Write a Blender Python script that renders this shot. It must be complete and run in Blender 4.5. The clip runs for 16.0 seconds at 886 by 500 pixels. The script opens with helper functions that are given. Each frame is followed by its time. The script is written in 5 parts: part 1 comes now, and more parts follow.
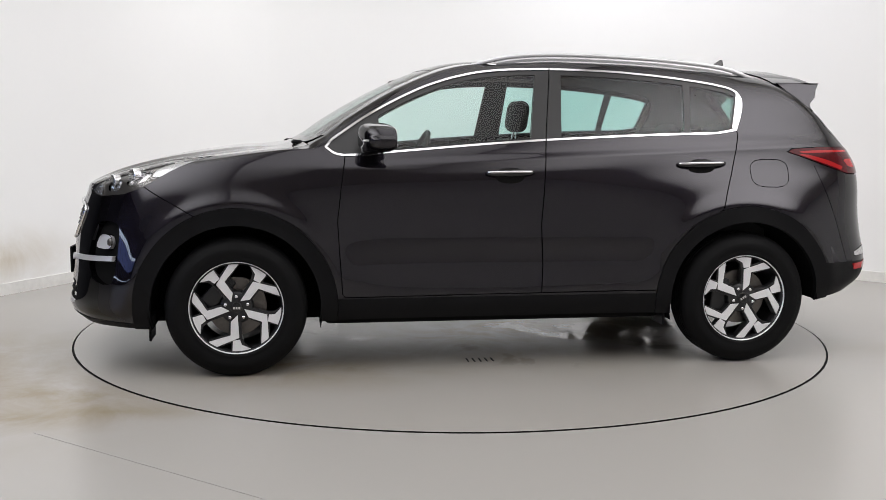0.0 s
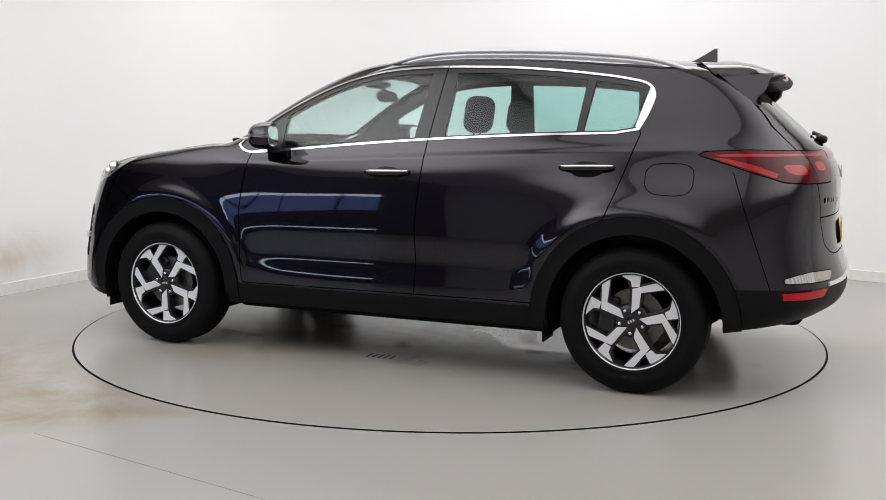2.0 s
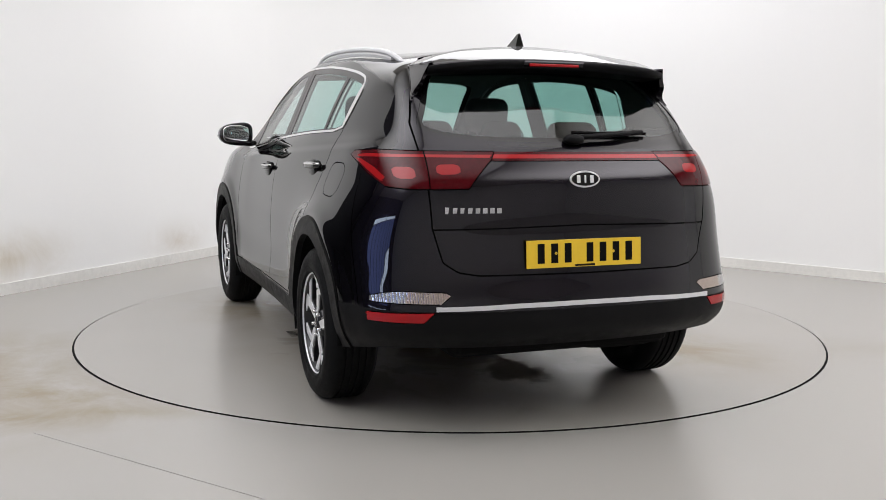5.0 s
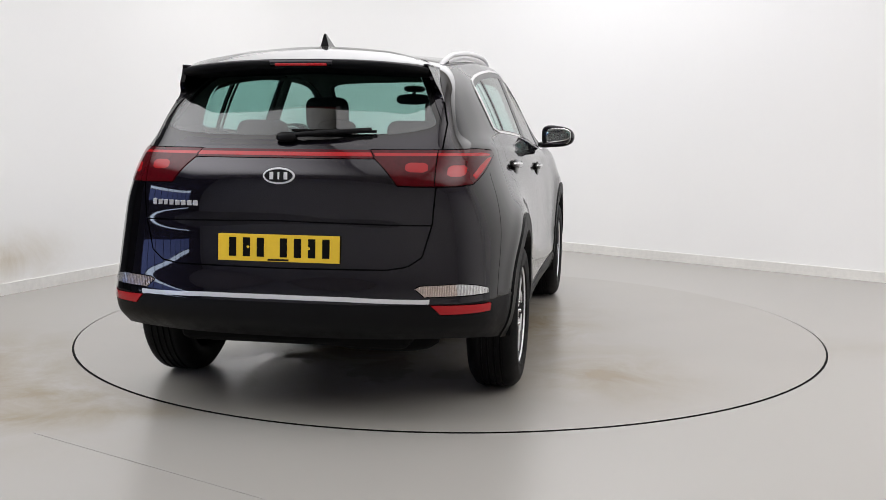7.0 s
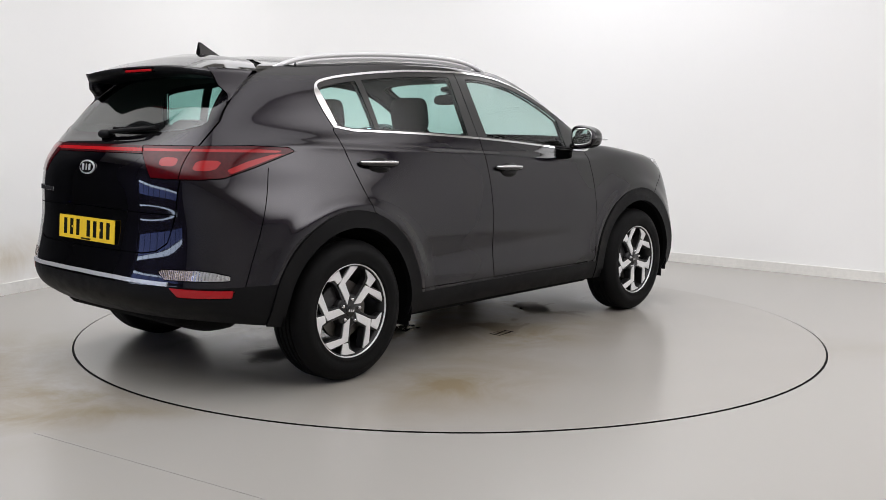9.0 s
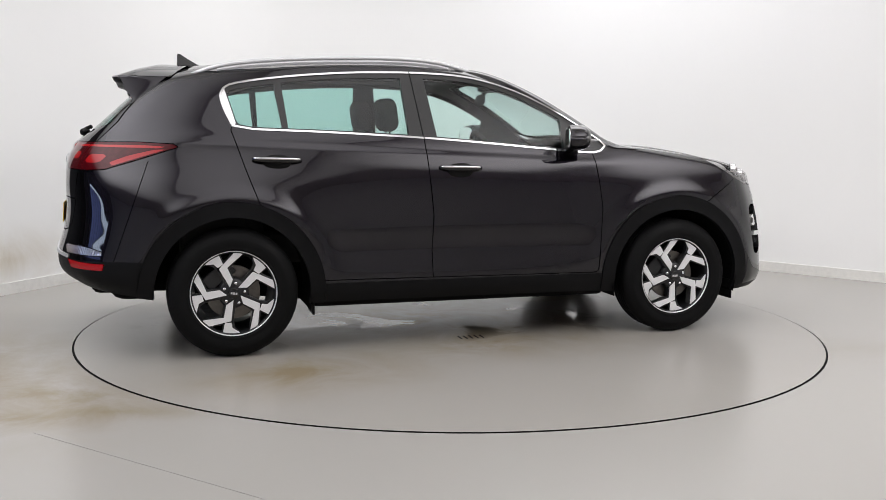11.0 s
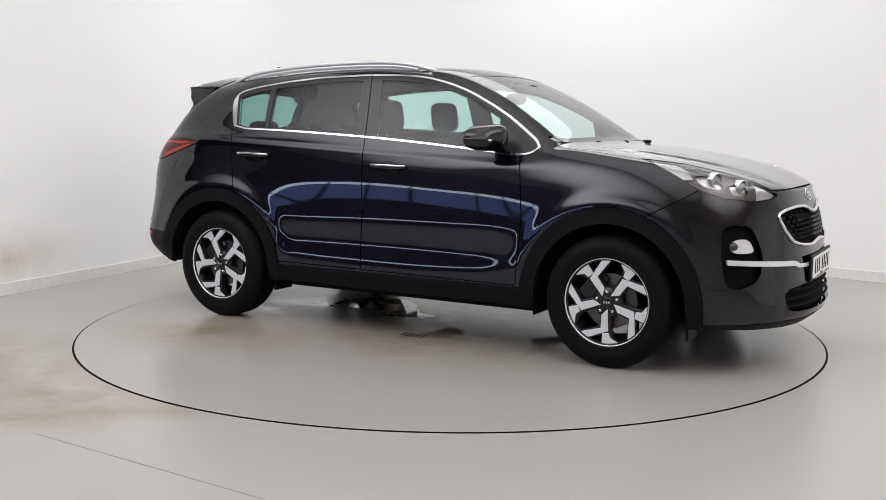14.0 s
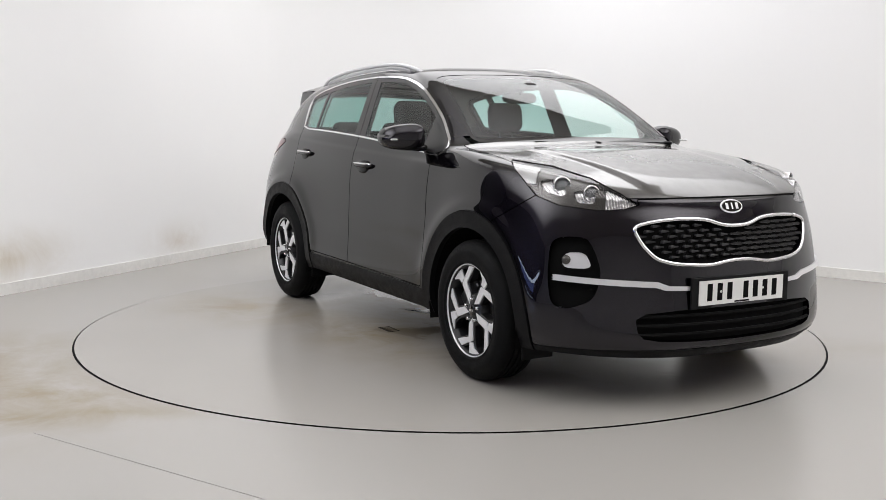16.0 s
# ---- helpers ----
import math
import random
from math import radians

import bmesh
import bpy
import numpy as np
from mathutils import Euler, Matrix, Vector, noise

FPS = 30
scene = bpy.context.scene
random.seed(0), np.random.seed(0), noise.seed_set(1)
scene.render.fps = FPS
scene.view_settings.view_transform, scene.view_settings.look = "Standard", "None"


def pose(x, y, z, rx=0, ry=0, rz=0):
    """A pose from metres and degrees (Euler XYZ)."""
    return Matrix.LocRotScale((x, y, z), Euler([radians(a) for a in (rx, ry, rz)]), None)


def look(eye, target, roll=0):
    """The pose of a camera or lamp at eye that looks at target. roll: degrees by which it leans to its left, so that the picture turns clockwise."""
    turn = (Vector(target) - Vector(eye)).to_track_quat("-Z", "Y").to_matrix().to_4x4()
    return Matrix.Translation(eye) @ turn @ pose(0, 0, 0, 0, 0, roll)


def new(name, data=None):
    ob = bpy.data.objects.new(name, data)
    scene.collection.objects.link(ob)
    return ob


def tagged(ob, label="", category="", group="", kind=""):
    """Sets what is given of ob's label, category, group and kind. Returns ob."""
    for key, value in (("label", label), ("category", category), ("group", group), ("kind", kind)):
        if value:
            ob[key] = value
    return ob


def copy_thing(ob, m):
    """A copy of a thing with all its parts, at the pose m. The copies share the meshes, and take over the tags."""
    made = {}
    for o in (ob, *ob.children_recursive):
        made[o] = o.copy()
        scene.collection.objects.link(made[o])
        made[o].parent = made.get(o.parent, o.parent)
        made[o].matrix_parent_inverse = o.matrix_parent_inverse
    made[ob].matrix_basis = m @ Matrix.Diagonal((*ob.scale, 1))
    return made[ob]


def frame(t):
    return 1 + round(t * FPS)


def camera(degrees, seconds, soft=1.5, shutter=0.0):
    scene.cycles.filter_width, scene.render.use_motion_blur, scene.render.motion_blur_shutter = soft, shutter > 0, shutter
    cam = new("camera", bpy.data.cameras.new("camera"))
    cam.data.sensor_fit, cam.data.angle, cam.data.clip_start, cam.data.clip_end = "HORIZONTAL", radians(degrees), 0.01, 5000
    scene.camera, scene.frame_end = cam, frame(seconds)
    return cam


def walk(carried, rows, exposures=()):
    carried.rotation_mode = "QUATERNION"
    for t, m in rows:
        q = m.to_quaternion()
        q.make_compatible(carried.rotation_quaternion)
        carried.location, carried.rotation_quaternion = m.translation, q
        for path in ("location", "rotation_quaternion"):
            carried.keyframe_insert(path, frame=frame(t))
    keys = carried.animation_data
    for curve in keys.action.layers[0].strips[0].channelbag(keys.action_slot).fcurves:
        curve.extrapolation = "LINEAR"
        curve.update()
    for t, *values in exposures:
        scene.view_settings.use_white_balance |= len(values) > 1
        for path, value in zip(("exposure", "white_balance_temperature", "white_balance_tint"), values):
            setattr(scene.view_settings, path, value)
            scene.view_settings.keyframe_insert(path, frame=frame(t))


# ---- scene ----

# ---- camera: stands still before the turntable ----
cam = camera(48.76, 16.0, soft=0.85)
EYE = (0.0, -6.154, 1.251)
AIM = look(EYE, (-0.0441, -0.0700, 0.4838), 0.49)
walk(cam, [(0.0, AIM), (16.0, AIM)])

# ---- light ----
scene.view_settings.exposure = 0.0
world = bpy.data.worlds.new("world")
scene.world = world
world.use_nodes = True
world.node_tree.nodes["Background"].inputs[0].default_value = (0.80, 0.88, 1.0, 1)
world.node_tree.nodes["Background"].inputs[1].default_value = 0.15

CEILING = 3.6


def ceiling_area_lamp(x, y, sx, sy, power, colour):
    """A wide area lamp under the ceiling, brightest in its middle and fading to its edges."""
    data = bpy.data.lights.new("ceiling_area_light", "AREA")
    data.shape, data.size, data.size_y, data.energy, data.color = "RECTANGLE", sx, sy, power, colour
    data.use_nodes = True
    nodes, links = data.node_tree.nodes, data.node_tree.links
    place = nodes.new("ShaderNodeNewGeometry")
    split = nodes.new("ShaderNodeSeparateXYZ")
    links.new(place.outputs["Parametric"], split.inputs[0])
    total = None
    for axis in ("X", "Y"):
        rest = nodes.new("ShaderNodeMath")
        rest.operation = "SUBTRACT"
        rest.inputs[0].default_value = 1.0
        links.new(split.outputs[axis], rest.inputs[1])
        arch = nodes.new("ShaderNodeMath")
        arch.operation = "MULTIPLY"
        links.new(split.outputs[axis], arch.inputs[0])
        links.new(rest.outputs[0], arch.inputs[1])
        if total is None:
            total = arch
        else:
            both = nodes.new("ShaderNodeMath")
            both.operation = "MULTIPLY"
            links.new(total.outputs[0], both.inputs[0])
            links.new(arch.outputs[0], both.inputs[1])
            total = both
    level = nodes.new("ShaderNodeMath")
    level.operation = "MULTIPLY"
    level.inputs[1].default_value = 36.0
    links.new(total.outputs[0], level.inputs[0])
    links.new(level.outputs[0], nodes["Emission"].inputs["Strength"])
    ob = new("ceiling_area_light", data)
    ob.matrix_world = pose(x, y, CEILING - 0.06)
    return ob


ceiling_area_lamp(-3.5, -2.9, 5.0, 7.0, 212, (0.975, 0.972, 1.0))
ceiling_area_lamp(3.9, -3.1, 5.0, 7.0, 206, (0.995, 0.97, 0.99))
# dim central fill, added to lift the floor; no fitting known there
ceiling_area_lamp(0.2, -2.4, 4.4, 7.6, 80, (0.985, 0.97, 1.0))
# broad fill behind the car, added to brighten wall, bonnet and windscreen
ceiling_area_lamp(0.6, 2.0, 8.0, 5.4, 182, (0.975, 0.972, 1.0))


# ---- materials ----
def material(name):
    m = bpy.data.materials.new(name)
    m.use_nodes = True
    return m, m.node_tree.nodes, m.node_tree.links, m.node_tree.nodes["Principled BSDF"]


def simple(name, colour, rough=0.5, metal=0.0, coat=0.0, grain=0.0, scale=60.0, bump=0.0, spec=0.5, emit=0.0):
    """A principled material whose colour and gloss vary a little at two scales."""
    m, nodes, links, bsdf = material(name)
    bsdf.inputs["Base Color"].default_value = (*colour, 1)
    bsdf.inputs["Roughness"].default_value = rough
    bsdf.inputs["Metallic"].default_value = metal
    bsdf.inputs["Coat Weight"].default_value = coat
    bsdf.inputs["Coat Roughness"].default_value = 0.03
    bsdf.inputs["Specular IOR Level"].default_value = spec
    if emit:
        bsdf.inputs["Emission Color"].default_value = (*colour, 1)
        bsdf.inputs["Emission Strength"].default_value = emit
    if grain or bump:
        coord = nodes.new("ShaderNodeTexCoord")
        fine = nodes.new("ShaderNodeTexNoise")
        fine.inputs["Scale"].default_value = scale
        fine.inputs["Detail"].default_value = 6
        broad = nodes.new("ShaderNodeTexNoise")
        broad.inputs["Scale"].default_value = scale / 14
        links.new(coord.outputs["Object"], fine.inputs["Vector"])
        links.new(coord.outputs["Object"], broad.inputs["Vector"])
        add = nodes.new("ShaderNodeMath")
        links.new(fine.outputs["Fac"], add.inputs[0])
        links.new(broad.outputs["Fac"], add.inputs[1])
        if grain:
            ramp = nodes.new("ShaderNodeMapRange")
            ramp.inputs["From Min"].default_value, ramp.inputs["From Max"].default_value = 0.6, 1.4
            ramp.inputs["To Min"].default_value, ramp.inputs["To Max"].default_value = 1 - grain, 1 + grain
            links.new(add.outputs[0], ramp.inputs["Value"])
            mul = nodes.new("ShaderNodeVectorMath")
            mul.operation = "SCALE"
            mul.inputs[0].default_value = colour
            links.new(ramp.outputs[0], mul.inputs["Scale"])
            links.new(mul.outputs[0], bsdf.inputs["Base Color"])
            rr = nodes.new("ShaderNodeMath")
            rr.operation = "MULTIPLY"
            rr.inputs[1].default_value = rough
            links.new(ramp.outputs[0], rr.inputs[0])
            links.new(rr.outputs[0], bsdf.inputs["Roughness"])
        if bump:
            b = nodes.new("ShaderNodeBump")
            b.inputs["Strength"].default_value = bump
            b.inputs["Distance"].default_value = 0.002
            links.new(fine.outputs["Fac"], b.inputs["Height"])
            links.new(b.outputs[0], bsdf.inputs["Normal"])
    return m


def glass_like(name, tint, gloss_rough=0.0, ior=1.5):
    """A thin pane: tinted see-through body, mirror gloss by Fresnel."""
    m = bpy.data.materials.new(name)
    m.use_nodes = True
    nodes, links = m.node_tree.nodes, m.node_tree.links
    nodes.remove(nodes["Principled BSDF"])
    clear = nodes.new("ShaderNodeBsdfTransparent")
    clear.inputs[0].default_value = (*tint, 1)
    gloss = nodes.new("ShaderNodeBsdfGlossy")
    gloss.inputs["Roughness"].default_value = gloss_rough
    edge = nodes.new("ShaderNodeLayerWeight")
    edge.inputs["Blend"].default_value = 0.5
    five = nodes.new("ShaderNodeMath")
    five.operation = "POWER"
    five.inputs[1].default_value = 5.0
    links.new(edge.outputs["Facing"], five.inputs[0])
    fres = nodes.new("ShaderNodeMapRange")
    fres.inputs["To Min"].default_value, fres.inputs["To Max"].default_value = ((ior - 1) / (ior + 1)) ** 2 * 1.2, 1.0
    links.new(five.outputs[0], fres.inputs["Value"])
    mix = nodes.new("ShaderNodeMixShader")
    links.new(fres.outputs[0], mix.inputs[0])
    links.new(clear.outputs[0], mix.inputs[1])
    links.new(gloss.outputs[0], mix.inputs[2])
    links.new(mix.outputs[0], nodes["Material Output"].inputs[0])
    return m


PAINT = simple("black_pearl_car_paint", (0.0105, 0.0088, 0.0128), 0.34, 1.0, 1.0)
PAINT.node_tree.nodes["Principled BSDF"].inputs["Specular Tint"].default_value = (0.10, 0.09, 0.12, 1)
PAINT.node_tree.nodes["Principled BSDF"].inputs["Coat IOR"].default_value = 1.5
# lighter and more mottled than PAINT, with a stronger coat
BONNET = simple("mottled_black_bonnet_paint", (0.018, 0.016, 0.014), 0.34, 0.8, 1.0, 0.20, 14.0)
BONNET.node_tree.nodes["Principled BSDF"].inputs["Coat IOR"].default_value = 1.7
BONNET.node_tree.nodes["Principled BSDF"].inputs["Coat Roughness"].default_value = 0.06
PILLAR = simple("satin_black_pillar_film", (0.012, 0.012, 0.012), 0.3)
MIRROR = simple("silvered_mirror", (0.9, 0.9, 0.9), 0.01, 1.0)
INDICATOR = simple("clear_indicator_lens", (0.75, 0.75, 0.74), 0.2, 0.3)
WELL = simple("black_underbody", (0.004, 0.004, 0.004), 0.85, 0, 0, 0.2, 60, spec=0.1)
DARKLAMP = simple("dark_lamp_bowl", (0.085, 0.08, 0.075), 0.28, 0.6)
REFLECTOR_SILVER = simple("pale_lamp_reflector", (0.44, 0.44, 0.44), 0.30, 0.85, 0.5, 0.15, 180, 0.5)
LENS = simple("dark_glass_lens", (0.16, 0.17, 0.18), 0.03, 0.4, 1.0)
GRILLEBLACK = simple("satin_black_grille", (0.02, 0.02, 0.021), 0.32)
PLATE_WHITE = simple("white_plate", (0.72, 0.72, 0.70), 0.3, 0, 0, 0.04, 80)
PLATE_YELLOW = simple("yellow_plate", (0.78, 0.52, 0.03), 0.3, 0, 0, 0.04, 80)
PLASTIC = simple("black_textured_plastic", (0.0035, 0.0035, 0.004), 0.5, 0, 0, 0.25, 300, 0.25, spec=0.14)
GLOSSBLACK = simple("gloss_black_plastic", (0.006, 0.006, 0.006), 0.08)
CUP = simple("recess_shade_black", (0.002, 0.002, 0.002), 0.2, spec=0.15)
# near-black for rubber and print, and for shade put into gaps and recesses
GAP = simple("gap_shade_and_rubber_black", (0.003, 0.003, 0.003), 0.8, spec=0.1)
CHROME = simple("bright_chrome", (0.74, 0.74, 0.75), 0.12, 1.0)
RAIL = simple("brushed_silver_rail", (0.66, 0.66, 0.67), 0.36, 0.35)
SATIN = simple("satin_silver", (0.74, 0.74, 0.75), 0.36, 0.6)
ALLOY = simple("machined_alloy", (0.80, 0.80, 0.81), 0.38, 0.40, 0.3, 0.06, 200)
DARKALLOY = simple("dark_grey_alloy", (0.010, 0.010, 0.011), 0.35, 0.0, 0.3, spec=0.3)
TYRE = simple("black_tyre_rubber", (0.004, 0.004, 0.0042), 0.65, 0, 0, 0.3, 120, 0.3, spec=0.12)
STEEL = simple("worn_brake_steel", (0.13, 0.12, 0.11), 0.4, 1.0, 0, 0.3, 40)
TRIM = simple("dark_cabin_trim", (0.022, 0.021, 0.021), 0.65, 0, 0, 0.2, 150, 0.2)
HEADLINER = simple("pale_grey_headliner", (0.14, 0.135, 0.13), 0.9, 0, 0, 0.1, 150)
SEATCLOTH = simple("black_seat_cloth", (0.02, 0.02, 0.021), 0.85, 0, 0, 0.3, 250, 0.4)


def fluted(name, colour, rough, metal, per_metre, axis="Y"):
    """A pressed reflector: bright metal with fine ribs and a coarse facet pattern."""
    m, nodes, links, bsdf = material(name)
    bsdf.inputs["Roughness"].default_value, bsdf.inputs["Metallic"].default_value = rough, metal
    coord = nodes.new("ShaderNodeTexCoord")
    wave = nodes.new("ShaderNodeTexWave")
    wave.bands_direction = axis
    wave.inputs["Scale"].default_value = per_metre / 3.2
    cell = nodes.new("ShaderNodeTexVoronoi")
    cell.inputs["Scale"].default_value = per_metre / 2
    for n in (wave, cell):
        links.new(coord.outputs["Object"], n.inputs["Vector"])
    add = nodes.new("ShaderNodeMath")
    links.new(wave.outputs["Fac"], add.inputs[0])
    links.new(cell.outputs["Distance"], add.inputs[1])
    b = nodes.new("ShaderNodeBump")
    b.inputs["Strength"].default_value, b.inputs["Distance"].default_value = 0.8, .002
    links.new(add.outputs[0], b.inputs["Height"])
    links.new(b.outputs[0], bsdf.inputs["Normal"])
    # shading of the ribs put into the colour: low parts darker
    tone = nodes.new("ShaderNodeMapRange")
    tone.inputs["From Max"].default_value, tone.inputs["To Min"].default_value, tone.inputs["To Max"].default_value = 1.5, .75, 1.1
    links.new(add.outputs[0], tone.inputs["Value"])
    mul = nodes.new("ShaderNodeVectorMath")
    mul.operation = "SCALE"
    mul.inputs[0].default_value = colour
    links.new(tone.outputs[0], mul.inputs["Scale"])
    links.new(mul.outputs[0], bsdf.inputs["Base Color"])
    return m


FLUTED = fluted("ribbed_lamp_reflector", (.62, .62, .62), .22, .9, 90)
AMBERED = fluted("ribbed_indicator_reflector", (.60, .50, .44), .22, .9, 110)
REDLENS = simple("red_lamp_lens", (0.34, 0.007, 0.010), 0.12, 0, 0.0, spec=0.4)
# gives off no light: the glow of the lamp elements is a brighter red
REDGLOW = simple("painted_glow_red_lens", (0.30, 0.007, 0.009), 0.10, 0, 0.0, spec=0.4)
REDDARK = simple("deep_red_lamp_lens", (0.055, 0.002, 0.004), 0.06, 0, 0.0, 0.35, 40.0, spec=0.28)
GLASS = glass_like("green_tinted_glass", (0.80, 0.93, 0.90))
SCREENGLASS = glass_like("windscreen_glass", (0.74, 0.89, 0.86), ior=1.85)
GLASS_REAR = glass_like("rear_window_glass", (0.38, 0.58, 0.54), ior=1.9)
GLASS_BACK = glass_like("privacy_tinted_glass", (0.60, 0.82, 0.78))
CLEAR = glass_like("clear_lamp_lens", (0.93, 0.93, 0.93))


# ---- mesh helpers ----
def mesh_of(name, V, T, mat, N=None, smooth=True):
    me = bpy.data.meshes.new(name)
    V = np.asarray(V, dtype=float)
    me.from_pydata(V.tolist(), [], [tuple(int(i) for i in t) for t in T])
    me.materials.append(mat)
    if smooth:
        me.polygons.foreach_set("use_smooth", [True] * len(me.polygons))
        if N is not None and len(me.polygons):
            me.normals_split_custom_set_from_vertices(np.asarray(N, dtype=float).tolist())
    me.update()
    return me


def part(name, bm, mat, parent, label="", smooth=False, at=None):
    """Links a bmesh or a mesh as one mesh object under a thing or a part."""
    if isinstance(bm, bmesh.types.BMesh):
        me = bpy.data.meshes.new(name)
        bm.to_mesh(me)
        bm.free()
        me.materials.append(mat)
        if smooth:
            me.polygons.foreach_set("use_smooth", [True] * len(me.polygons))
    else:
        me = bm
    ob = new(name, me)
    ob.parent = parent
    if at is not None:
        ob.matrix_basis = at
    if label:
        tagged(ob, label)
    return ob


def box(bm, x0, x1, y0, y1, z0, z1, bevel=0.0, m=None):
    """A bevelled box added to bm."""
    r = bmesh.ops.create_cube(bm, size=1.0)
    vs = r["verts"]
    for v in vs:
        v.co = Vector((x0 + (v.co.x + 0.5) * (x1 - x0), y0 + (v.co.y + 0.5) * (y1 - y0), z0 + (v.co.z + 0.5) * (z1 - z0)))
    if bevel:
        es = list({e for v in vs for e in v.link_edges})
        r = bmesh.ops.bevel(bm, geom=es, offset=bevel, segments=3, affect="EDGES", profile=0.5)
        vs = [v for v in r["verts"]]
        vs = list({v for f in r["faces"] for v in f.verts} | set(vs))
    if m is not None:
        bmesh.ops.transform(bm, matrix=m, verts=list({v for v in vs if v.is_valid}))
    return bm


def lathe(profile, steps, axis="y"):
    """A turned body round the y axis: profile is a list of (radius, y)."""
    bm = bmesh.new()
    rings = []
    for r, y in profile:
        rings.append([bm.verts.new((r * math.cos(2 * math.pi * k / steps), y, r * math.sin(2 * math.pi * k / steps))) for k in range(steps)])
    for a, b in zip(rings, rings[1:]):
        for k in range(steps):
            bm.faces.new((a[k], a[(k + 1) % steps], b[(k + 1) % steps], b[k]))
    bmesh.ops.recalc_face_normals(bm, faces=bm.faces)
    return bm


def sweep(points, radius, sides=8, flat=1.0):
    """A closed tube along points."""
    bm = bmesh.new()
    pts = [Vector(q) for q in points]
    rings = []
    for i, q in enumerate(pts):
        d = (pts[min(i + 1, len(pts) - 1)] - pts[max(i - 1, 0)]).normalized()
        side = d.cross(Vector((0, 0, 1)))
        if side.length < 1e-4:
            side = d.cross(Vector((0, 1, 0)))
        side.normalize()
        up = side.cross(d)
        rings.append([bm.verts.new(q + side * radius * math.cos(2 * math.pi * k / sides) + up * radius * flat * math.sin(2 * math.pi * k / sides)) for k in range(sides)])
    for a, b in zip(rings, rings[1:]):
        for k in range(sides):
            bm.faces.new((a[k], a[(k + 1) % sides], b[(k + 1) % sides], b[k]))
    bm.faces.new(rings[0][::-1])
    bm.faces.new(rings[-1])
    bmesh.ops.recalc_face_normals(bm, faces=bm.faces)
    return bm


def prism(outline, depth, m=None, bevel=0.0):
    """An outline in the xz plane pushed depth along +y."""
    bm = bmesh.new()
    f = bm.faces.new([bm.verts.new((x, 0, z)) for x, z in outline])
    r = bmesh.ops.extrude_face_region(bm, geom=[f])
    bmesh.ops.translate(bm, vec=(0, depth, 0), verts=[v for v in r["geom"] if isinstance(v, bmesh.types.BMVert)])
    bmesh.ops.recalc_face_normals(bm, faces=bm.faces)
    if bevel:
        bmesh.ops.bevel(bm, geom=list(bm.edges), offset=bevel, segments=2, affect="EDGES", profile=0.5)
    if m is not None:
        bmesh.ops.transform(bm, matrix=m, verts=bm.verts)
    return bm


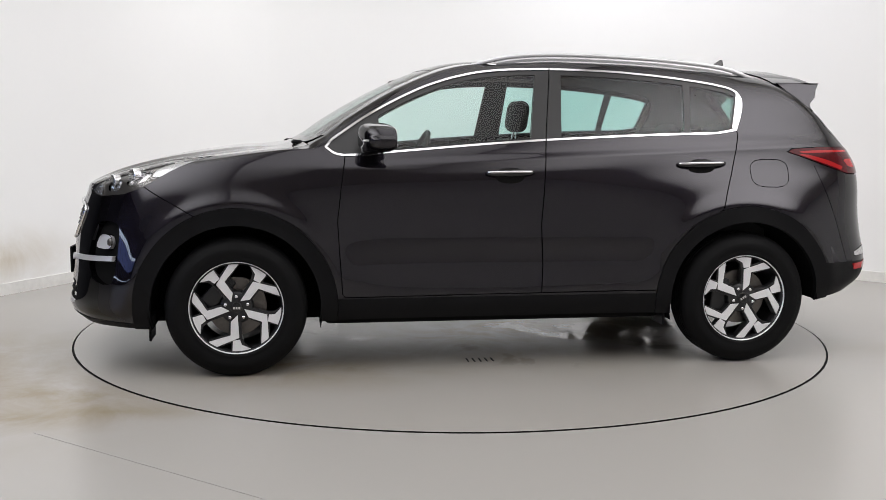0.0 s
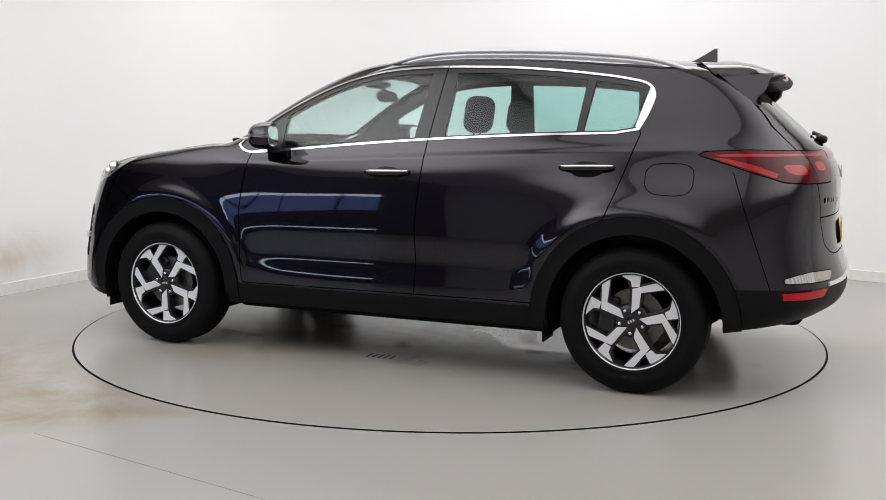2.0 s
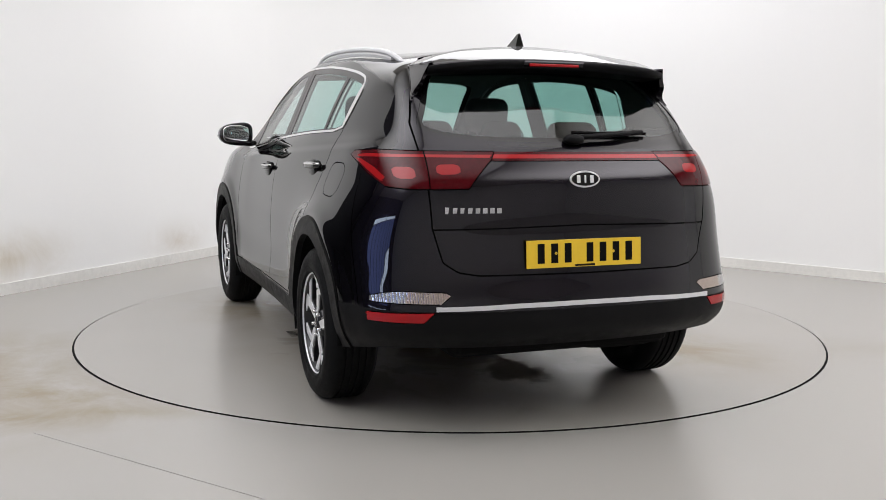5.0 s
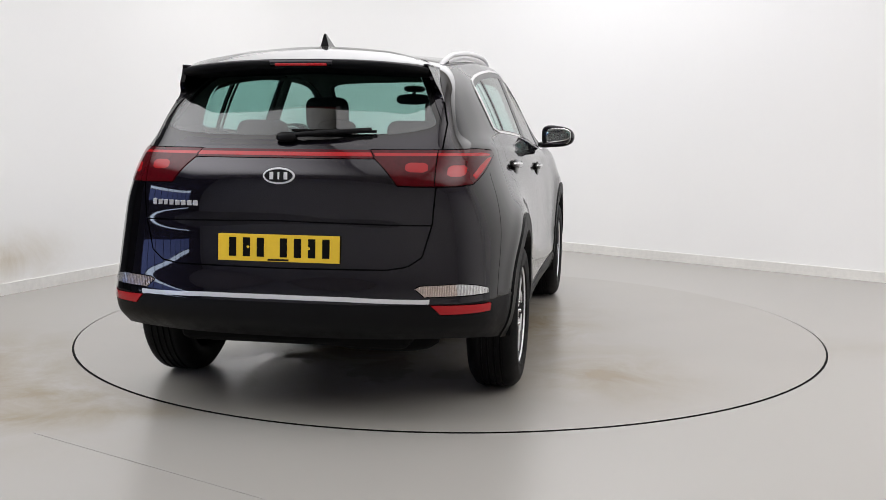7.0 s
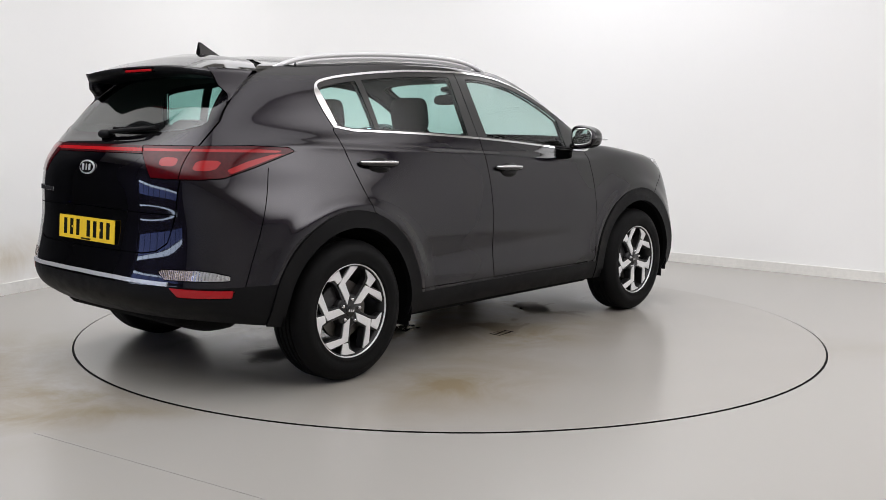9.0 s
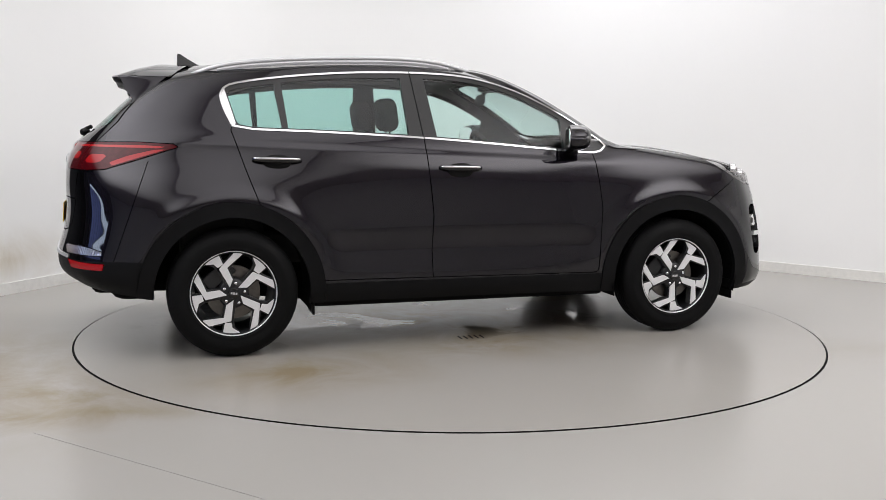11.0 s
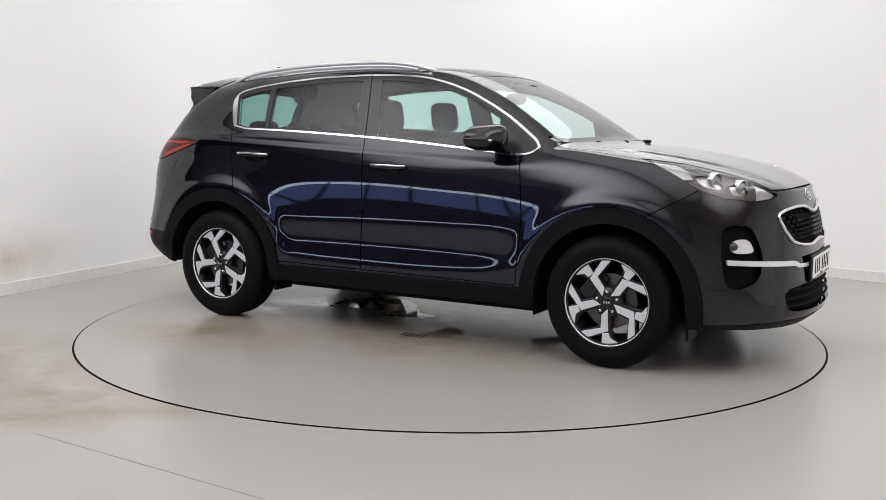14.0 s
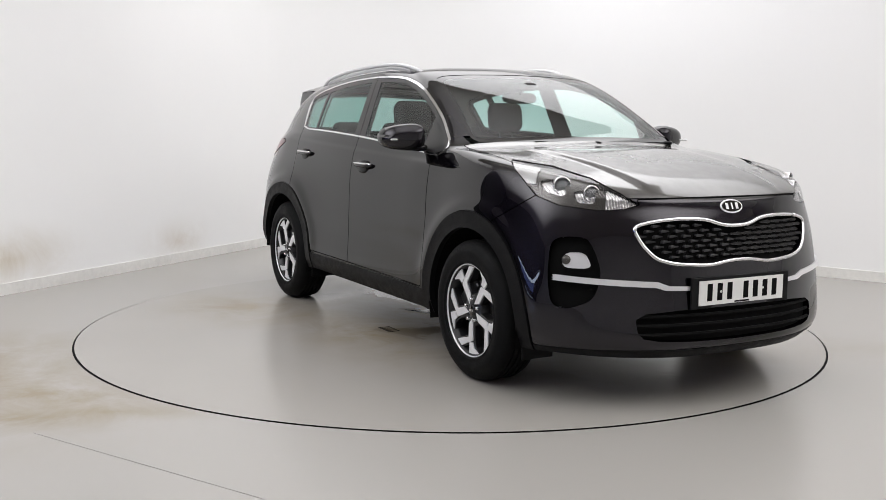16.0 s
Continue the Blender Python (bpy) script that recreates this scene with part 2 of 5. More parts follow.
def room_material(name, base, rough, stains, scale=1.0, puddles=False, relief=0, vary=.03, grain=.05):
    """Painted concrete or plaster: broad blotches, fine speckle and stains with a shape of their own.
    stains: (x, y, z, size x, size y, size z, strength, colour)."""
    m, nodes, links, bsdf = material(name)
    coord = nodes.new("ShaderNodeTexCoord")

    def noisy(sc, detail=5, rough_=.6, dist=0.0):
        n = nodes.new("ShaderNodeTexNoise")
        n.inputs["Scale"].default_value, n.inputs["Detail"].default_value, n.inputs["Roughness"].default_value = sc, detail, rough_
        n.inputs["Distortion"].default_value = dist
        links.new(coord.outputs["Object"], n.inputs["Vector"])
        return n.outputs["Fac"]

    def remap(v, a, b, c, d):
        r = nodes.new("ShaderNodeMapRange")
        for k, q in zip(("From Min", "From Max", "To Min", "To Max"), (a, b, c, d)):
            r.inputs[k].default_value = q
        links.new(v, r.inputs["Value"])
        return r.outputs[0]

    def times(a, b):
        q = nodes.new("ShaderNodeMath")
        q.operation = "MULTIPLY"
        links.new(a, q.inputs[0])
        if isinstance(b, float):
            q.inputs[1].default_value = b
        else:
            links.new(b, q.inputs[1])
        return q.outputs[0]

    broad = remap(noisy(.7 * scale, 4), .2, .8, 1 - vary, 1 + vary)
    fine = remap(noisy(160 * scale, 3, .7), .2, .8, 1 - grain, 1 + grain)
    mul = nodes.new("ShaderNodeVectorMath")
    mul.operation = "SCALE"
    mul.inputs[0].default_value = base
    if vary:
        links.new(times(broad, fine), mul.inputs["Scale"])
    else:
        mul.inputs["Scale"].default_value = 1.0
    colour = mul.outputs[0]
    blot = remap(noisy(2.2 * scale, 7, .65, .6), .25, .75, 0.0, 1.0)
    for x, y, z, sx, sy, sz, strength, tint in stains:
        mp = nodes.new("ShaderNodeMapping")
        mp.vector_type = "TEXTURE"
        mp.inputs["Location"].default_value, mp.inputs["Scale"].default_value = (x, y, z), (sx, sy, sz)
        links.new(coord.outputs["Object"], mp.inputs["Vector"])
        g = nodes.new("ShaderNodeTexGradient")
        g.gradient_type = "QUADRATIC_SPHERE"
        links.new(mp.outputs[0], g.inputs["Vector"])
        fac = times(times(g.outputs["Fac"], blot), float(strength))
        clampn = nodes.new("ShaderNodeClamp")
        links.new(fac, clampn.inputs[0])
        mix = nodes.new("ShaderNodeMix")
        mix.data_type = "RGBA"
        links.new(clampn.outputs[0], mix.inputs["Factor"])
        links.new(colour, mix.inputs["A"])
        mix.inputs["B"].default_value = (*tint, 1)
        colour = mix.outputs["Result"]
    links.new(colour, bsdf.inputs["Base Color"])
    rough_out = remap(noisy(1.5 * scale, 3), .15, .85, rough * .92, rough * 1.08)
    if puddles:
        wet = remap(noisy(1.9, 4, .55, .5), .555, .585, 0.0, 1.0)
        mp = nodes.new("ShaderNodeMapping")
        mp.vector_type = "TEXTURE"
        mp.inputs["Location"].default_value, mp.inputs["Scale"].default_value = (-.1, .3, 0), (1.9, 1.0, 1)
        links.new(coord.outputs["Object"], mp.inputs["Vector"])
        g = nodes.new("ShaderNodeTexGradient")
        g.gradient_type = "SPHERICAL"
        links.new(mp.outputs[0], g.inputs["Vector"])
        wet = times(wet, remap(g.outputs["Fac"], 0.0, .25, 0.0, 1.0))
        mixr = nodes.new("ShaderNodeMix")
        links.new(wet, mixr.inputs["Factor"])
        links.new(rough_out, mixr.inputs["A"])
        mixr.inputs["B"].default_value = .06
        rough_out = mixr.outputs["Result"]
        dark = nodes.new("ShaderNodeMix")
        dark.data_type = "RGBA"
        dark.blend_type = "MULTIPLY"
        links.new(times(wet, .75), dark.inputs["Factor"])
        links.new(colour, dark.inputs["A"])
        dark.inputs["B"].default_value = (.82, .79, .76, 1)
        links.new(dark.outputs["Result"], bsdf.inputs["Base Color"])
    if vary:
        links.new(rough_out, bsdf.inputs["Roughness"])
    else:
        bsdf.inputs["Roughness"].default_value = rough
    bsdf.inputs["Specular IOR Level"].default_value = .5
    if relief:
        b = nodes.new("ShaderNodeBump")
        b.inputs["Strength"].default_value, b.inputs["Distance"].default_value = relief, .01
        links.new(noisy(6 * scale, 3), b.inputs["Height"])
        links.new(b.outputs[0], bsdf.inputs["Normal"])
    return m


BROWN = (.235, .195, .130)
TAN = (.235, .192, .125)
FLOOR = room_material("grey_floor_paint", (.335, .322, .302), .27, [(-1.9, -1.75, 0, 1.3, .7, 1, 1.9, BROWN), (-2.6, -1.2, 0, 1.6, 1.3, 1, 1.7, BROWN), (-2.9, -2.3, 0, 2.0, 1.0, 1, 1.9, BROWN), (2.3, -.6, 0, 1.2, .6, 1, .35, BROWN), (-1.85, -2.12, 0, .75, .30, 1, 2.0, BROWN), (-1.45, -2.0, 0, .55, .20, 1, 2.0, BROWN)], vary=0)
TABLE = room_material("grey_turntable_paint", (.325, .309, .286), .24, [(-.2, .3, 0, 2.5, 1.5, 1, 2.0, TAN), (-1.1, -1.0, 0, 1.1, .8, 1, 1.6, TAN), (1.0, 1.0, 0, 1.2, .8, 1, 1.7, TAN), (.1, -.6, 0, 1.5, .7, 1, 1.6, TAN)], puddles=True)
WALL = room_material("white_wall_paint", (.87, .87, .865), .75, [(-3.2, 1.0, .25, .9, .9, .35, 1.2, (.55, .48, .36)), (-2.5, 2.7, .2, .7, .7, .3, .8, (.55, .48, .38))], relief=.03, vary=.012, grain=.01)
CEILPAINT = simple("cream_ceiling_paint", (.52, .49, .43), .8, 0, 0, .05, 4)
MIDWALL = simple("pale_back_wall", (.72, .71, .72), .8, 0, 0, .06, 3)
DAYLIGHT = simple("blue_daylight_pane", (.28, .38, .95), .5, emit=1.0)
PALE_GLOW = simple("pale_blue_emitter", (.66, .78, 1.0), .5, emit=7.0)
JOINT = simple("dusty_floor_joint", (.27, .258, .24), .7)
DARKWALL = simple("dark_workshop_wall", (.022, .022, .025), .8, 0, 0, .2, 4)
SKIRTING = simple("white_skirting_paint", (.76, .75, .72), .45, 0, 0, .08, 30)

# ---- the car body: one half as a net of character lines, from the nose round the flank to the tail ----
# x ahead, y to the car's left, z up; each line runs nose centre .. corner .. wheel .. pillars .. wheel .. corner .. tail centre
BODY_LINES = [
    # lower edge
    [(2.20, 0, .232), (2.17, .35, .232), (2.06, .62, .24), (1.93, .78, .25), (1.76, .865, .25), (1.335, .88, .25), (.86, .87, .275), (.35, .855, .277),
     (-.25, .855, .278), (-.80, .87, .28), (-1.335, .88, .27), (-1.78, .87, .335), (-2.00, .77, .368), (-2.12, .50, .372), (-2.16, .25, .372), (-2.17, 0, .372)],
    [(2.265, 0, .30), (2.235, .35, .30), (2.115, .64, .305), (1.965, .805, .31), (1.79, .89, .315), (1.335, .905, .33), (.86, .895, .345), (.35, .886, .345),
     (-.25, .886, .345), (-.80, .892, .345), (-1.335, .905, .35), (-1.80, .895, .405), (-2.07, .79, .435), (-2.21, .50, .44), (-2.245, .25, .44), (-2.255, 0, .44)],
    [(2.245, 0, .45), (2.215, .35, .45), (2.105, .64, .445), (1.965, .81, .44), (1.79, .905, .44), (1.335, .925, .46), (.86, .902, .46), (.35, .888, .455),
     (-.25, .888, .455), (-.80, .896, .46), (-1.335, .925, .48), (-1.80, .905, .50), (-2.09, .79, .53), (-2.225, .50, .54), (-2.26, .25, .54), (-2.265, 0, .54)],
    [(2.225, 0, .60), (2.20, .35, .60), (2.095, .63, .595), (1.96, .795, .595), (1.78, .90, .59), (1.335, .928, .62), (.86, .90, .60), (.35, .884, .60),
     (-.25, .884, .60), (-.80, .893, .61), (-1.335, .928, .63), (-1.79, .90, .64), (-2.07, .775, .655), (-2.195, .50, .66), (-2.225, .25, .66), (-2.235, 0, .66)],
    [(2.200, 0, .76), (2.175, .35, .76), (2.075, .60, .76), (1.945, .765, .76), (1.76, .88, .765), (1.335, .920, .79), (.86, .892, .76), (.35, .876, .75),
     (-.25, .876, .75), (-.80, .884, .76), (-1.335, .922, .79), (-1.76, .895, .79), (-2.05, .765, .79), (-2.175, .50, .79), (-2.205, .25, .79), (-2.212, 0, .79)],
    [(2.150, 0, .895), (2.125, .35, .895), (2.045, .57, .90), (1.93, .715, .91), (1.745, .845, .92), (1.335, .893, .925), (.86, .878, .90), (.35, .866, .89),
     (-.25, .866, .90), (-.80, .868, .91), (-1.335, .875, .93), (-1.75, .855, .93), (-2.045, .75, .93), (-2.175, .50, .93), (-2.205, .25, .93), (-2.212, 0, .93)],
    # bonnet front edge, door handle height
    [(2.110, 0, .944), (2.085, .33, .954), (2.005, .555, .976), (1.885, .695, 1.002), (1.70, .80, 1.03), (1.32, .858, 1.04), (.84, .858, 1.0), (.35, .851, .985),
     (-.25, .850, 1.005), (-.80, .842, 1.03), (-1.335, .832, 1.04), (-1.73, .81, 1.04), (-2.035, .72, 1.04), (-2.155, .50, 1.045), (-2.195, .25, 1.045), (-2.205, 0, 1.045)],
    [(1.80, 0, 1.046), (1.78, .33, 1.052), (1.70, .53, 1.060), (1.615, .67, 1.072), (1.48, .765, 1.085), (1.23, .828, 1.092), (.80, .845, 1.05), (.35, .836, 1.045),
     (-.25, .832, 1.075), (-.80, .824, 1.105), (-1.335, .806, 1.115), (-1.70, .785, 1.12), (-1.995, .70, 1.12), (-2.115, .50, 1.12), (-2.155, .25, 1.12), (-2.165, 0, 1.12)],
    [(1.42, 0, 1.116), (1.40, .33, 1.118), (1.34, .54, 1.115), (1.26, .67, 1.122), (1.17, .75, 1.125), (1.03, .80, 1.128), (.77, .826, 1.078), (.35, .82, 1.095),
     (-.25, .815, 1.135), (-.80, .808, 1.165), (-1.335, .79, 1.175), (-1.68, .765, 1.175), (-1.965, .68, 1.165), (-2.08, .50, 1.165), (-2.125, .25, 1.162), (-2.135, 0, 1.162)],
    # cowl and belt line
    [(1.08, 0, 1.165), (1.06, .33, 1.162), (1.03, .56, 1.158), (.995, .688, 1.154), (.94, .755, 1.151), (.865, .785, 1.143), (.72, .808, 1.108), (.35, .803, 1.138),
     (-.25, .796, 1.185), (-.80, .79, 1.212), (-1.335, .760, 1.228), (-1.69, .722, 1.23), (-1.945, .655, 1.21), (-2.045, .49, 1.205), (-2.075, .25, 1.20), (-2.085, 0, 1.20)],
    [(.87, 0, 1.297), (.86, .33, 1.293), (.825, .55, 1.284), (.785, .663, 1.277), (.73, .713, 1.268), (.66, .735, 1.258), (.50, .745, 1.245), (.20, .752, 1.265),
     (-.26, .752, 1.295), (-.80, .75, 1.315), (-1.335, .717, 1.335), (-1.65, .680, 1.335), (-1.865, .622, 1.325), (-1.94, .46, 1.31), (-1.955, .23, 1.307), (-1.965, 0, 1.307)],
    [(.59, 0, 1.457), (.58, .32, 1.453), (.545, .53, 1.446), (.50, .622, 1.437), (.44, .658, 1.428), (.37, .675, 1.423), (.24, .675, 1.42), (.03, .688, 1.428),
     (-.28, .694, 1.44), (-.80, .692, 1.443), (-1.30, .672, 1.435), (-1.56, .644, 1.434), (-1.74, .592, 1.434), (-1.80, .43, 1.437), (-1.81, .21, 1.44), (-1.82, 0, 1.44)],
    # roof edge
    [(.28, 0, 1.588), (.265, .30, 1.582), (.24, .48, 1.573), (.20, .565, 1.562), (.14, .588, 1.549), (.09, .608, 1.547), (0, .622, 1.549), (-.12, .63, 1.556),
     (-.32, .635, 1.56), (-.80, .632, 1.548), (-1.22, .612, 1.522), (-1.44, .588, 1.514), (-1.60, .545, 1.514), (-1.67, .40, 1.535), (-1.68, .20, 1.548), (-1.69, 0, 1.552)],
    [(.04, 0, 1.618), (.02, .26, 1.614), (0, .37, 1.608), (-.04, .44, 1.602), (-.09, .475, 1.600), (-.15, .495, 1.600), (-.22, .51, 1.602), (-.32, .52, 1.606),
     (-.45, .525, 1.606), (-.80, .525, 1.598), (-1.12, .51, 1.578), (-1.28, .485, 1.570), (-1.38, .44, 1.570), (-1.45, .32, 1.583), (-1.48, .16, 1.592), (-1.49, 0, 1.595)],
    [(-.20, 0, 1.632), (-.22, 0, 1.633), (-.25, 0, 1.634), (-.28, 0, 1.635), (-.32, 0, 1.636), (-.37, 0, 1.637), (-.43, 0, 1.638), (-.50, 0, 1.638),
     (-.60, 0, 1.638), (-.80, 0, 1.636), (-.95, 0, 1.632), (-1.05, 0, 1.629), (-1.12, 0, 1.626), (-1.18, 0, 1.622), (-1.22, 0, 1.620), (-1.24, 0, 1.618)],
]


def refine(net, steps):
    """Catmull-Rom between rows; the net already carries one extra row at either end."""
    out = []
    for i in range(1, len(net) - 2):
        a, b, c, d = net[i - 1], net[i], net[i + 1], net[i + 2]
        for k in range(steps):
            t = k / steps
            out.append(0.5 * ((2 * b) + (c - a) * t + (2 * a - 5 * b + 4 * c - d) * t * t + (3 * b - a - 3 * c + d) * t ** 3))
    out.append(net[-2])
    return np.array(out)


def body_half():
    net = np.array(BODY_LINES, dtype=float)
    flip = np.array([1, -1, 1.0])
    net = np.concatenate([(2 * net[:1] - net[1:2]), net, net[-2:-1] * flip], 0)
    net = refine(net, 14).transpose(1, 0, 2)
    net = np.concatenate([net[1:2] * flip, net, net[-2:-1] * flip], 0)
    g = refine(net, 15)
    for _ in range(34):
        p = np.concatenate([g[1:2] * flip, g, g[-2:-1] * flip], 0)
        q = (p[:-2] + p[2:]) * 0.5
        r = np.concatenate([2 * g[:, :1] - g[:, 1:2], g, g[:, -2:-1] * flip], 1)
        w = (r[:, :-2] + r[:, 2:]) * 0.5
        g = g * 0.5 + q * 0.25 + w * 0.25
        g[0, :, 1], g[-1, :, 1], g[:, -1, 1] = 0, 0, 0
    x, y, z = g[..., 0], g[..., 1], g[..., 2]

    def step(v):
        v = np.clip(v * .5 + .5, 0, 1)
        return v * v * (3 - 2 * v)
    # raised middle of the bonnet, with a crease on either side
    on = step((x - 1.22) / .15) * step((2.03 - x) / .12) * step((z - .93) / .02)
    z += .013 * on * (1 - step((y - (.60 - .10 * x)) / .022))
    # shoulder crease under the windows, and the bulge over the wheels
    flank = step((.80 - x) / .25) * step((x + 1.75) / .25) * step((y - .6) / .1)
    y += .007 * flank * (1 - step((z - 1.095 + .045 * x) / .018))
    y -= .008 * flank * np.exp(-((z - .56) / .10) ** 2) * step((.9 - x) / .2) * step((x + .95) / .2)
    for hx in (1.335, -1.335):
        r = np.hypot(x - hx, z - .345)
        y += .010 * np.exp(-((r - .52) / .045) ** 2) * step((y - .7) / .1) * step((z - .40) / .1)
    return g


def surface_of(g):
    n, m = g.shape[:2]
    V = g.reshape(-1, 3)
    i, j = np.meshgrid(np.arange(n - 1), np.arange(m - 1), indexing="ij")
    a = (i * m + j).ravel()
    T = np.concatenate([np.stack([a, a + m, a + m + 1], 1), np.stack([a, a + m + 1, a + 1], 1)])
    N = np.zeros_like(V)
    fn = np.cross(V[T[:, 1]] - V[T[:, 0]], V[T[:, 2]] - V[T[:, 0]])
    for k in range(3):
        np.add.at(N, T[:, k], fn)
    mirror = (np.abs(V[:, 1]) < 1e-9)
    N[mirror, 1] = 0
    N /= np.linalg.norm(N, axis=1)[:, None] + 1e-12
    if N[len(N) // 2].dot(V[len(N) // 2] - np.array([0, 0, 0.7])) < 0:
        N, T = -N, T[:, ::-1]
    return V, N, T


def cut(S, f, level=0.0):
    """Splits the triangles of S along f = level; f gives a value for each point."""
    V, N, T = S
    h = f(V) - level
    h = np.where(np.abs(h) < 1e-6, 1e-6, h)
    s = h > 0
    c = s[T].sum(1)
    mixed = (c == 1) | (c == 2)
    keep, M = T[~mixed], T[mixed]
    if len(M) == 0:
        return S
    want = (c[mixed] == 1)[:, None]
    lone = np.argmax(s[M] == want, axis=1)
    r = np.arange(len(M))
    a, b, d = M[r, lone], M[r, (lone + 1) % 3], M[r, (lone + 2) % 3]
    ends = np.concatenate([np.stack([a, b], 1), np.stack([a, d], 1)])
    key = np.sort(ends, 1)
    uniq, inv = np.unique(key, axis=0, return_inverse=True)
    inv = inv.ravel()
    h0, h1 = h[uniq[:, 0]], h[uniq[:, 1]]
    t = (h0 / (h0 - h1))[:, None]
    NV = V[uniq[:, 0]] * (1 - t) + V[uniq[:, 1]] * t
    NN = N[uniq[:, 0]] * (1 - t) + N[uniq[:, 1]] * t
    NN /= np.linalg.norm(NN, axis=1)[:, None] + 1e-12
    k = len(V)
    ab, ad = inv[:len(M)] + k, inv[len(M):] + k
    T2 = np.concatenate([keep, np.stack([a, ab, ad], 1), np.stack([ab, b, d], 1), np.stack([ab, d, ad], 1)])
    return np.concatenate([V, NV]), np.concatenate([N, NN]), T2


def rounded(poly, times=2):
    """Cuts the corners of a closed outline."""
    p = np.array(poly, dtype=float)
    for _ in range(times):
        q = np.roll(p, -1, 0)
        p = np.stack([p * 0.8 + q * 0.2, p * 0.2 + q * 0.8], 1).reshape(-1, 2)
    return p


def signed(poly, uv):
    """Signed distance to a closed outline, negative inside."""
    P = np.asarray(poly, dtype=float)
    Q = np.roll(P, -1, 0)
    best = np.full(len(uv), 1e9)
    inside = np.zeros(len(uv), bool)
    for a, b in zip(P, Q):
        d = b - a
        t = np.clip(((uv - a) @ d) / (d @ d + 1e-12), 0, 1)
        best = np.minimum(best, np.hypot(*(uv - a - t[:, None] * d).T))
        up = (a[1] > uv[:, 1]) != (b[1] > uv[:, 1])
        x = a[0] + (uv[:, 1] - a[1]) * d[0] / (d[1] if abs(d[1]) > 1e-12 else 1e-12)
        inside ^= up & (uv[:, 0] < x)
    return np.where(inside, -best, best)

# ---- outlines of panels, windows and lamps on the body ----
# side view (x, z)
WINDOWS = [(.905, 1.150), (.683, 1.302), (.536, 1.383), (.388, 1.453), (.239, 1.504), (.090, 1.538), (-.058, 1.554), (-.301, 1.561), (-.653, 1.553), (-.953, 1.529),
           (-1.194, 1.499), (-1.318, 1.474), (-1.358, 1.450), (-1.378, 1.410), (-1.372, 1.368), (-1.350, 1.305), (-1.309, 1.223), (-.781, 1.207), (-.250, 1.179), (.092, 1.154), (.526, 1.116), (.785, 1.094), (.850, 1.104)]
WINDOWS = rounded(WINDOWS, 1)
DOOR_FRONT = [(.786, 1.13), (.793, 1.094), (.815, .944), (.835, .773), (.823, .572), (.811, .400), (.790, .391), (-.218, .397), (-.224, .547), (-.213, .749), (-.250, 1.179), (-.258, 1.24)]
DOOR_REAR = [(-.258, 1.24), (-.250, 1.179), (-.213, .749), (-.224, .547), (-.218, .397), (-.850, .402), (-.880, .415), (-.924, .582), (-1.063, .757), (-1.190, .824), (-1.258, 1.015), (-1.325, 1.223), (-1.31, 1.26)]
FUEL = [(-1.366, 1.087), (-1.590, 1.089), (-1.584, .941), (-1.370, .945)]
# rear view (y, z)
REAR_GLASS = [(-.3, 1.190), (.300, 1.190), (.500, 1.203), (.600, 1.228), (.625, 1.262), (.580, 1.350), (.540, 1.430), (.500, 1.490), (.42, 1.53), (-.3, 1.555)]
GATE = [(-.3, .668), (.450, .672), (.530, .684), (.585, .722), (.622, .857), (.632, 1.004), (.640, 1.120), (.640, 1.180), (.640, 1.262), (.612, 1.355), (.580, 1.430), (.552, 1.496), (.47, 1.546), (.36, 1.57), (-.3, 1.585)]
# front view (y, z)
SCREEN = [(-.3, 1.178), (.30, 1.176), (.56, 1.168), (.672, 1.172), (.655, 1.260), (.612, 1.400), (.568, 1.525), (.50, 1.548), (.30, 1.559), (-.3, 1.568)]
GRILLE = [(0, .812), (.08, .817), (.17, .845), (.30, .852), (.44, .842), (.515, .822), (.525, .800), (.500, .740), (.450, .680), (.36, .655), (.18, .643), (.08, .658), (0, .662)]
INTAKE = [(-.3, .455), (.30, .455), (.545, .435), (.535, .335), (.42, .312), (-.3, .305)]
# wrapped round the nose or the tail: (w, z) with w = y plus the way back from the end
HEADLAMP = [(.60, .912), (.72, .962), (.92, 1.020), (1.20, 1.068), (1.50, 1.093), (1.37, 1.020), (1.25, .945), (1.09, .906), (.84, .888), (.68, .895)]
BUMPER_FRONT = [(-.3, .05), (-.3, .937), (.08, .937), (.35, .939), (.615, .935), (.60, .912), (.68, .895), (.84, .888), (1.09, .906), (1.25, .945), (1.53, .831), (1.64, .78), (1.70, .05)]
FOG_HOUSING = [(1.13, .745), (1.06, .772), (.90, .772), (.84, .70), (.80, .615), (.84, .500), (1.00, .455), (1.11, .470), (1.14, .60)]
FOG_LAMP = [(1.03, .708), (.905, .711), (.850, .634), (1.035, .632), (1.06, .665)]
STRIP_FRONT = [(1.10, .606), (1.10, .580), (.47, .554), (.42, .540), (.25, .536), (.25, .554), (.40, .560), (.47, .580)]
TAIL_LAMP = [(.440, 1.153), (.440, 1.118), (.515, 1.009), (.63, 1.006), (.84, 1.005), (.985, 1.010), (1.16, 1.055), (1.40, 1.128), (1.36, 1.146), (1.14, 1.155), (.82, 1.153)]
REVERSE_LAMP = [(.569, .597), (.60, .609), (.83, .612), (.94, .602), (1.035, .585), (1.035, .562), (.615, .563)]
REFLECTOR = [(.640, .532), (1.055, .522), (1.045, .486), (.70, .488)]
STRIP_REAR = [(-.3, .566), (.30, .563), (.62, .553), (.62, .536), (.30, .545), (-.3, .547)]

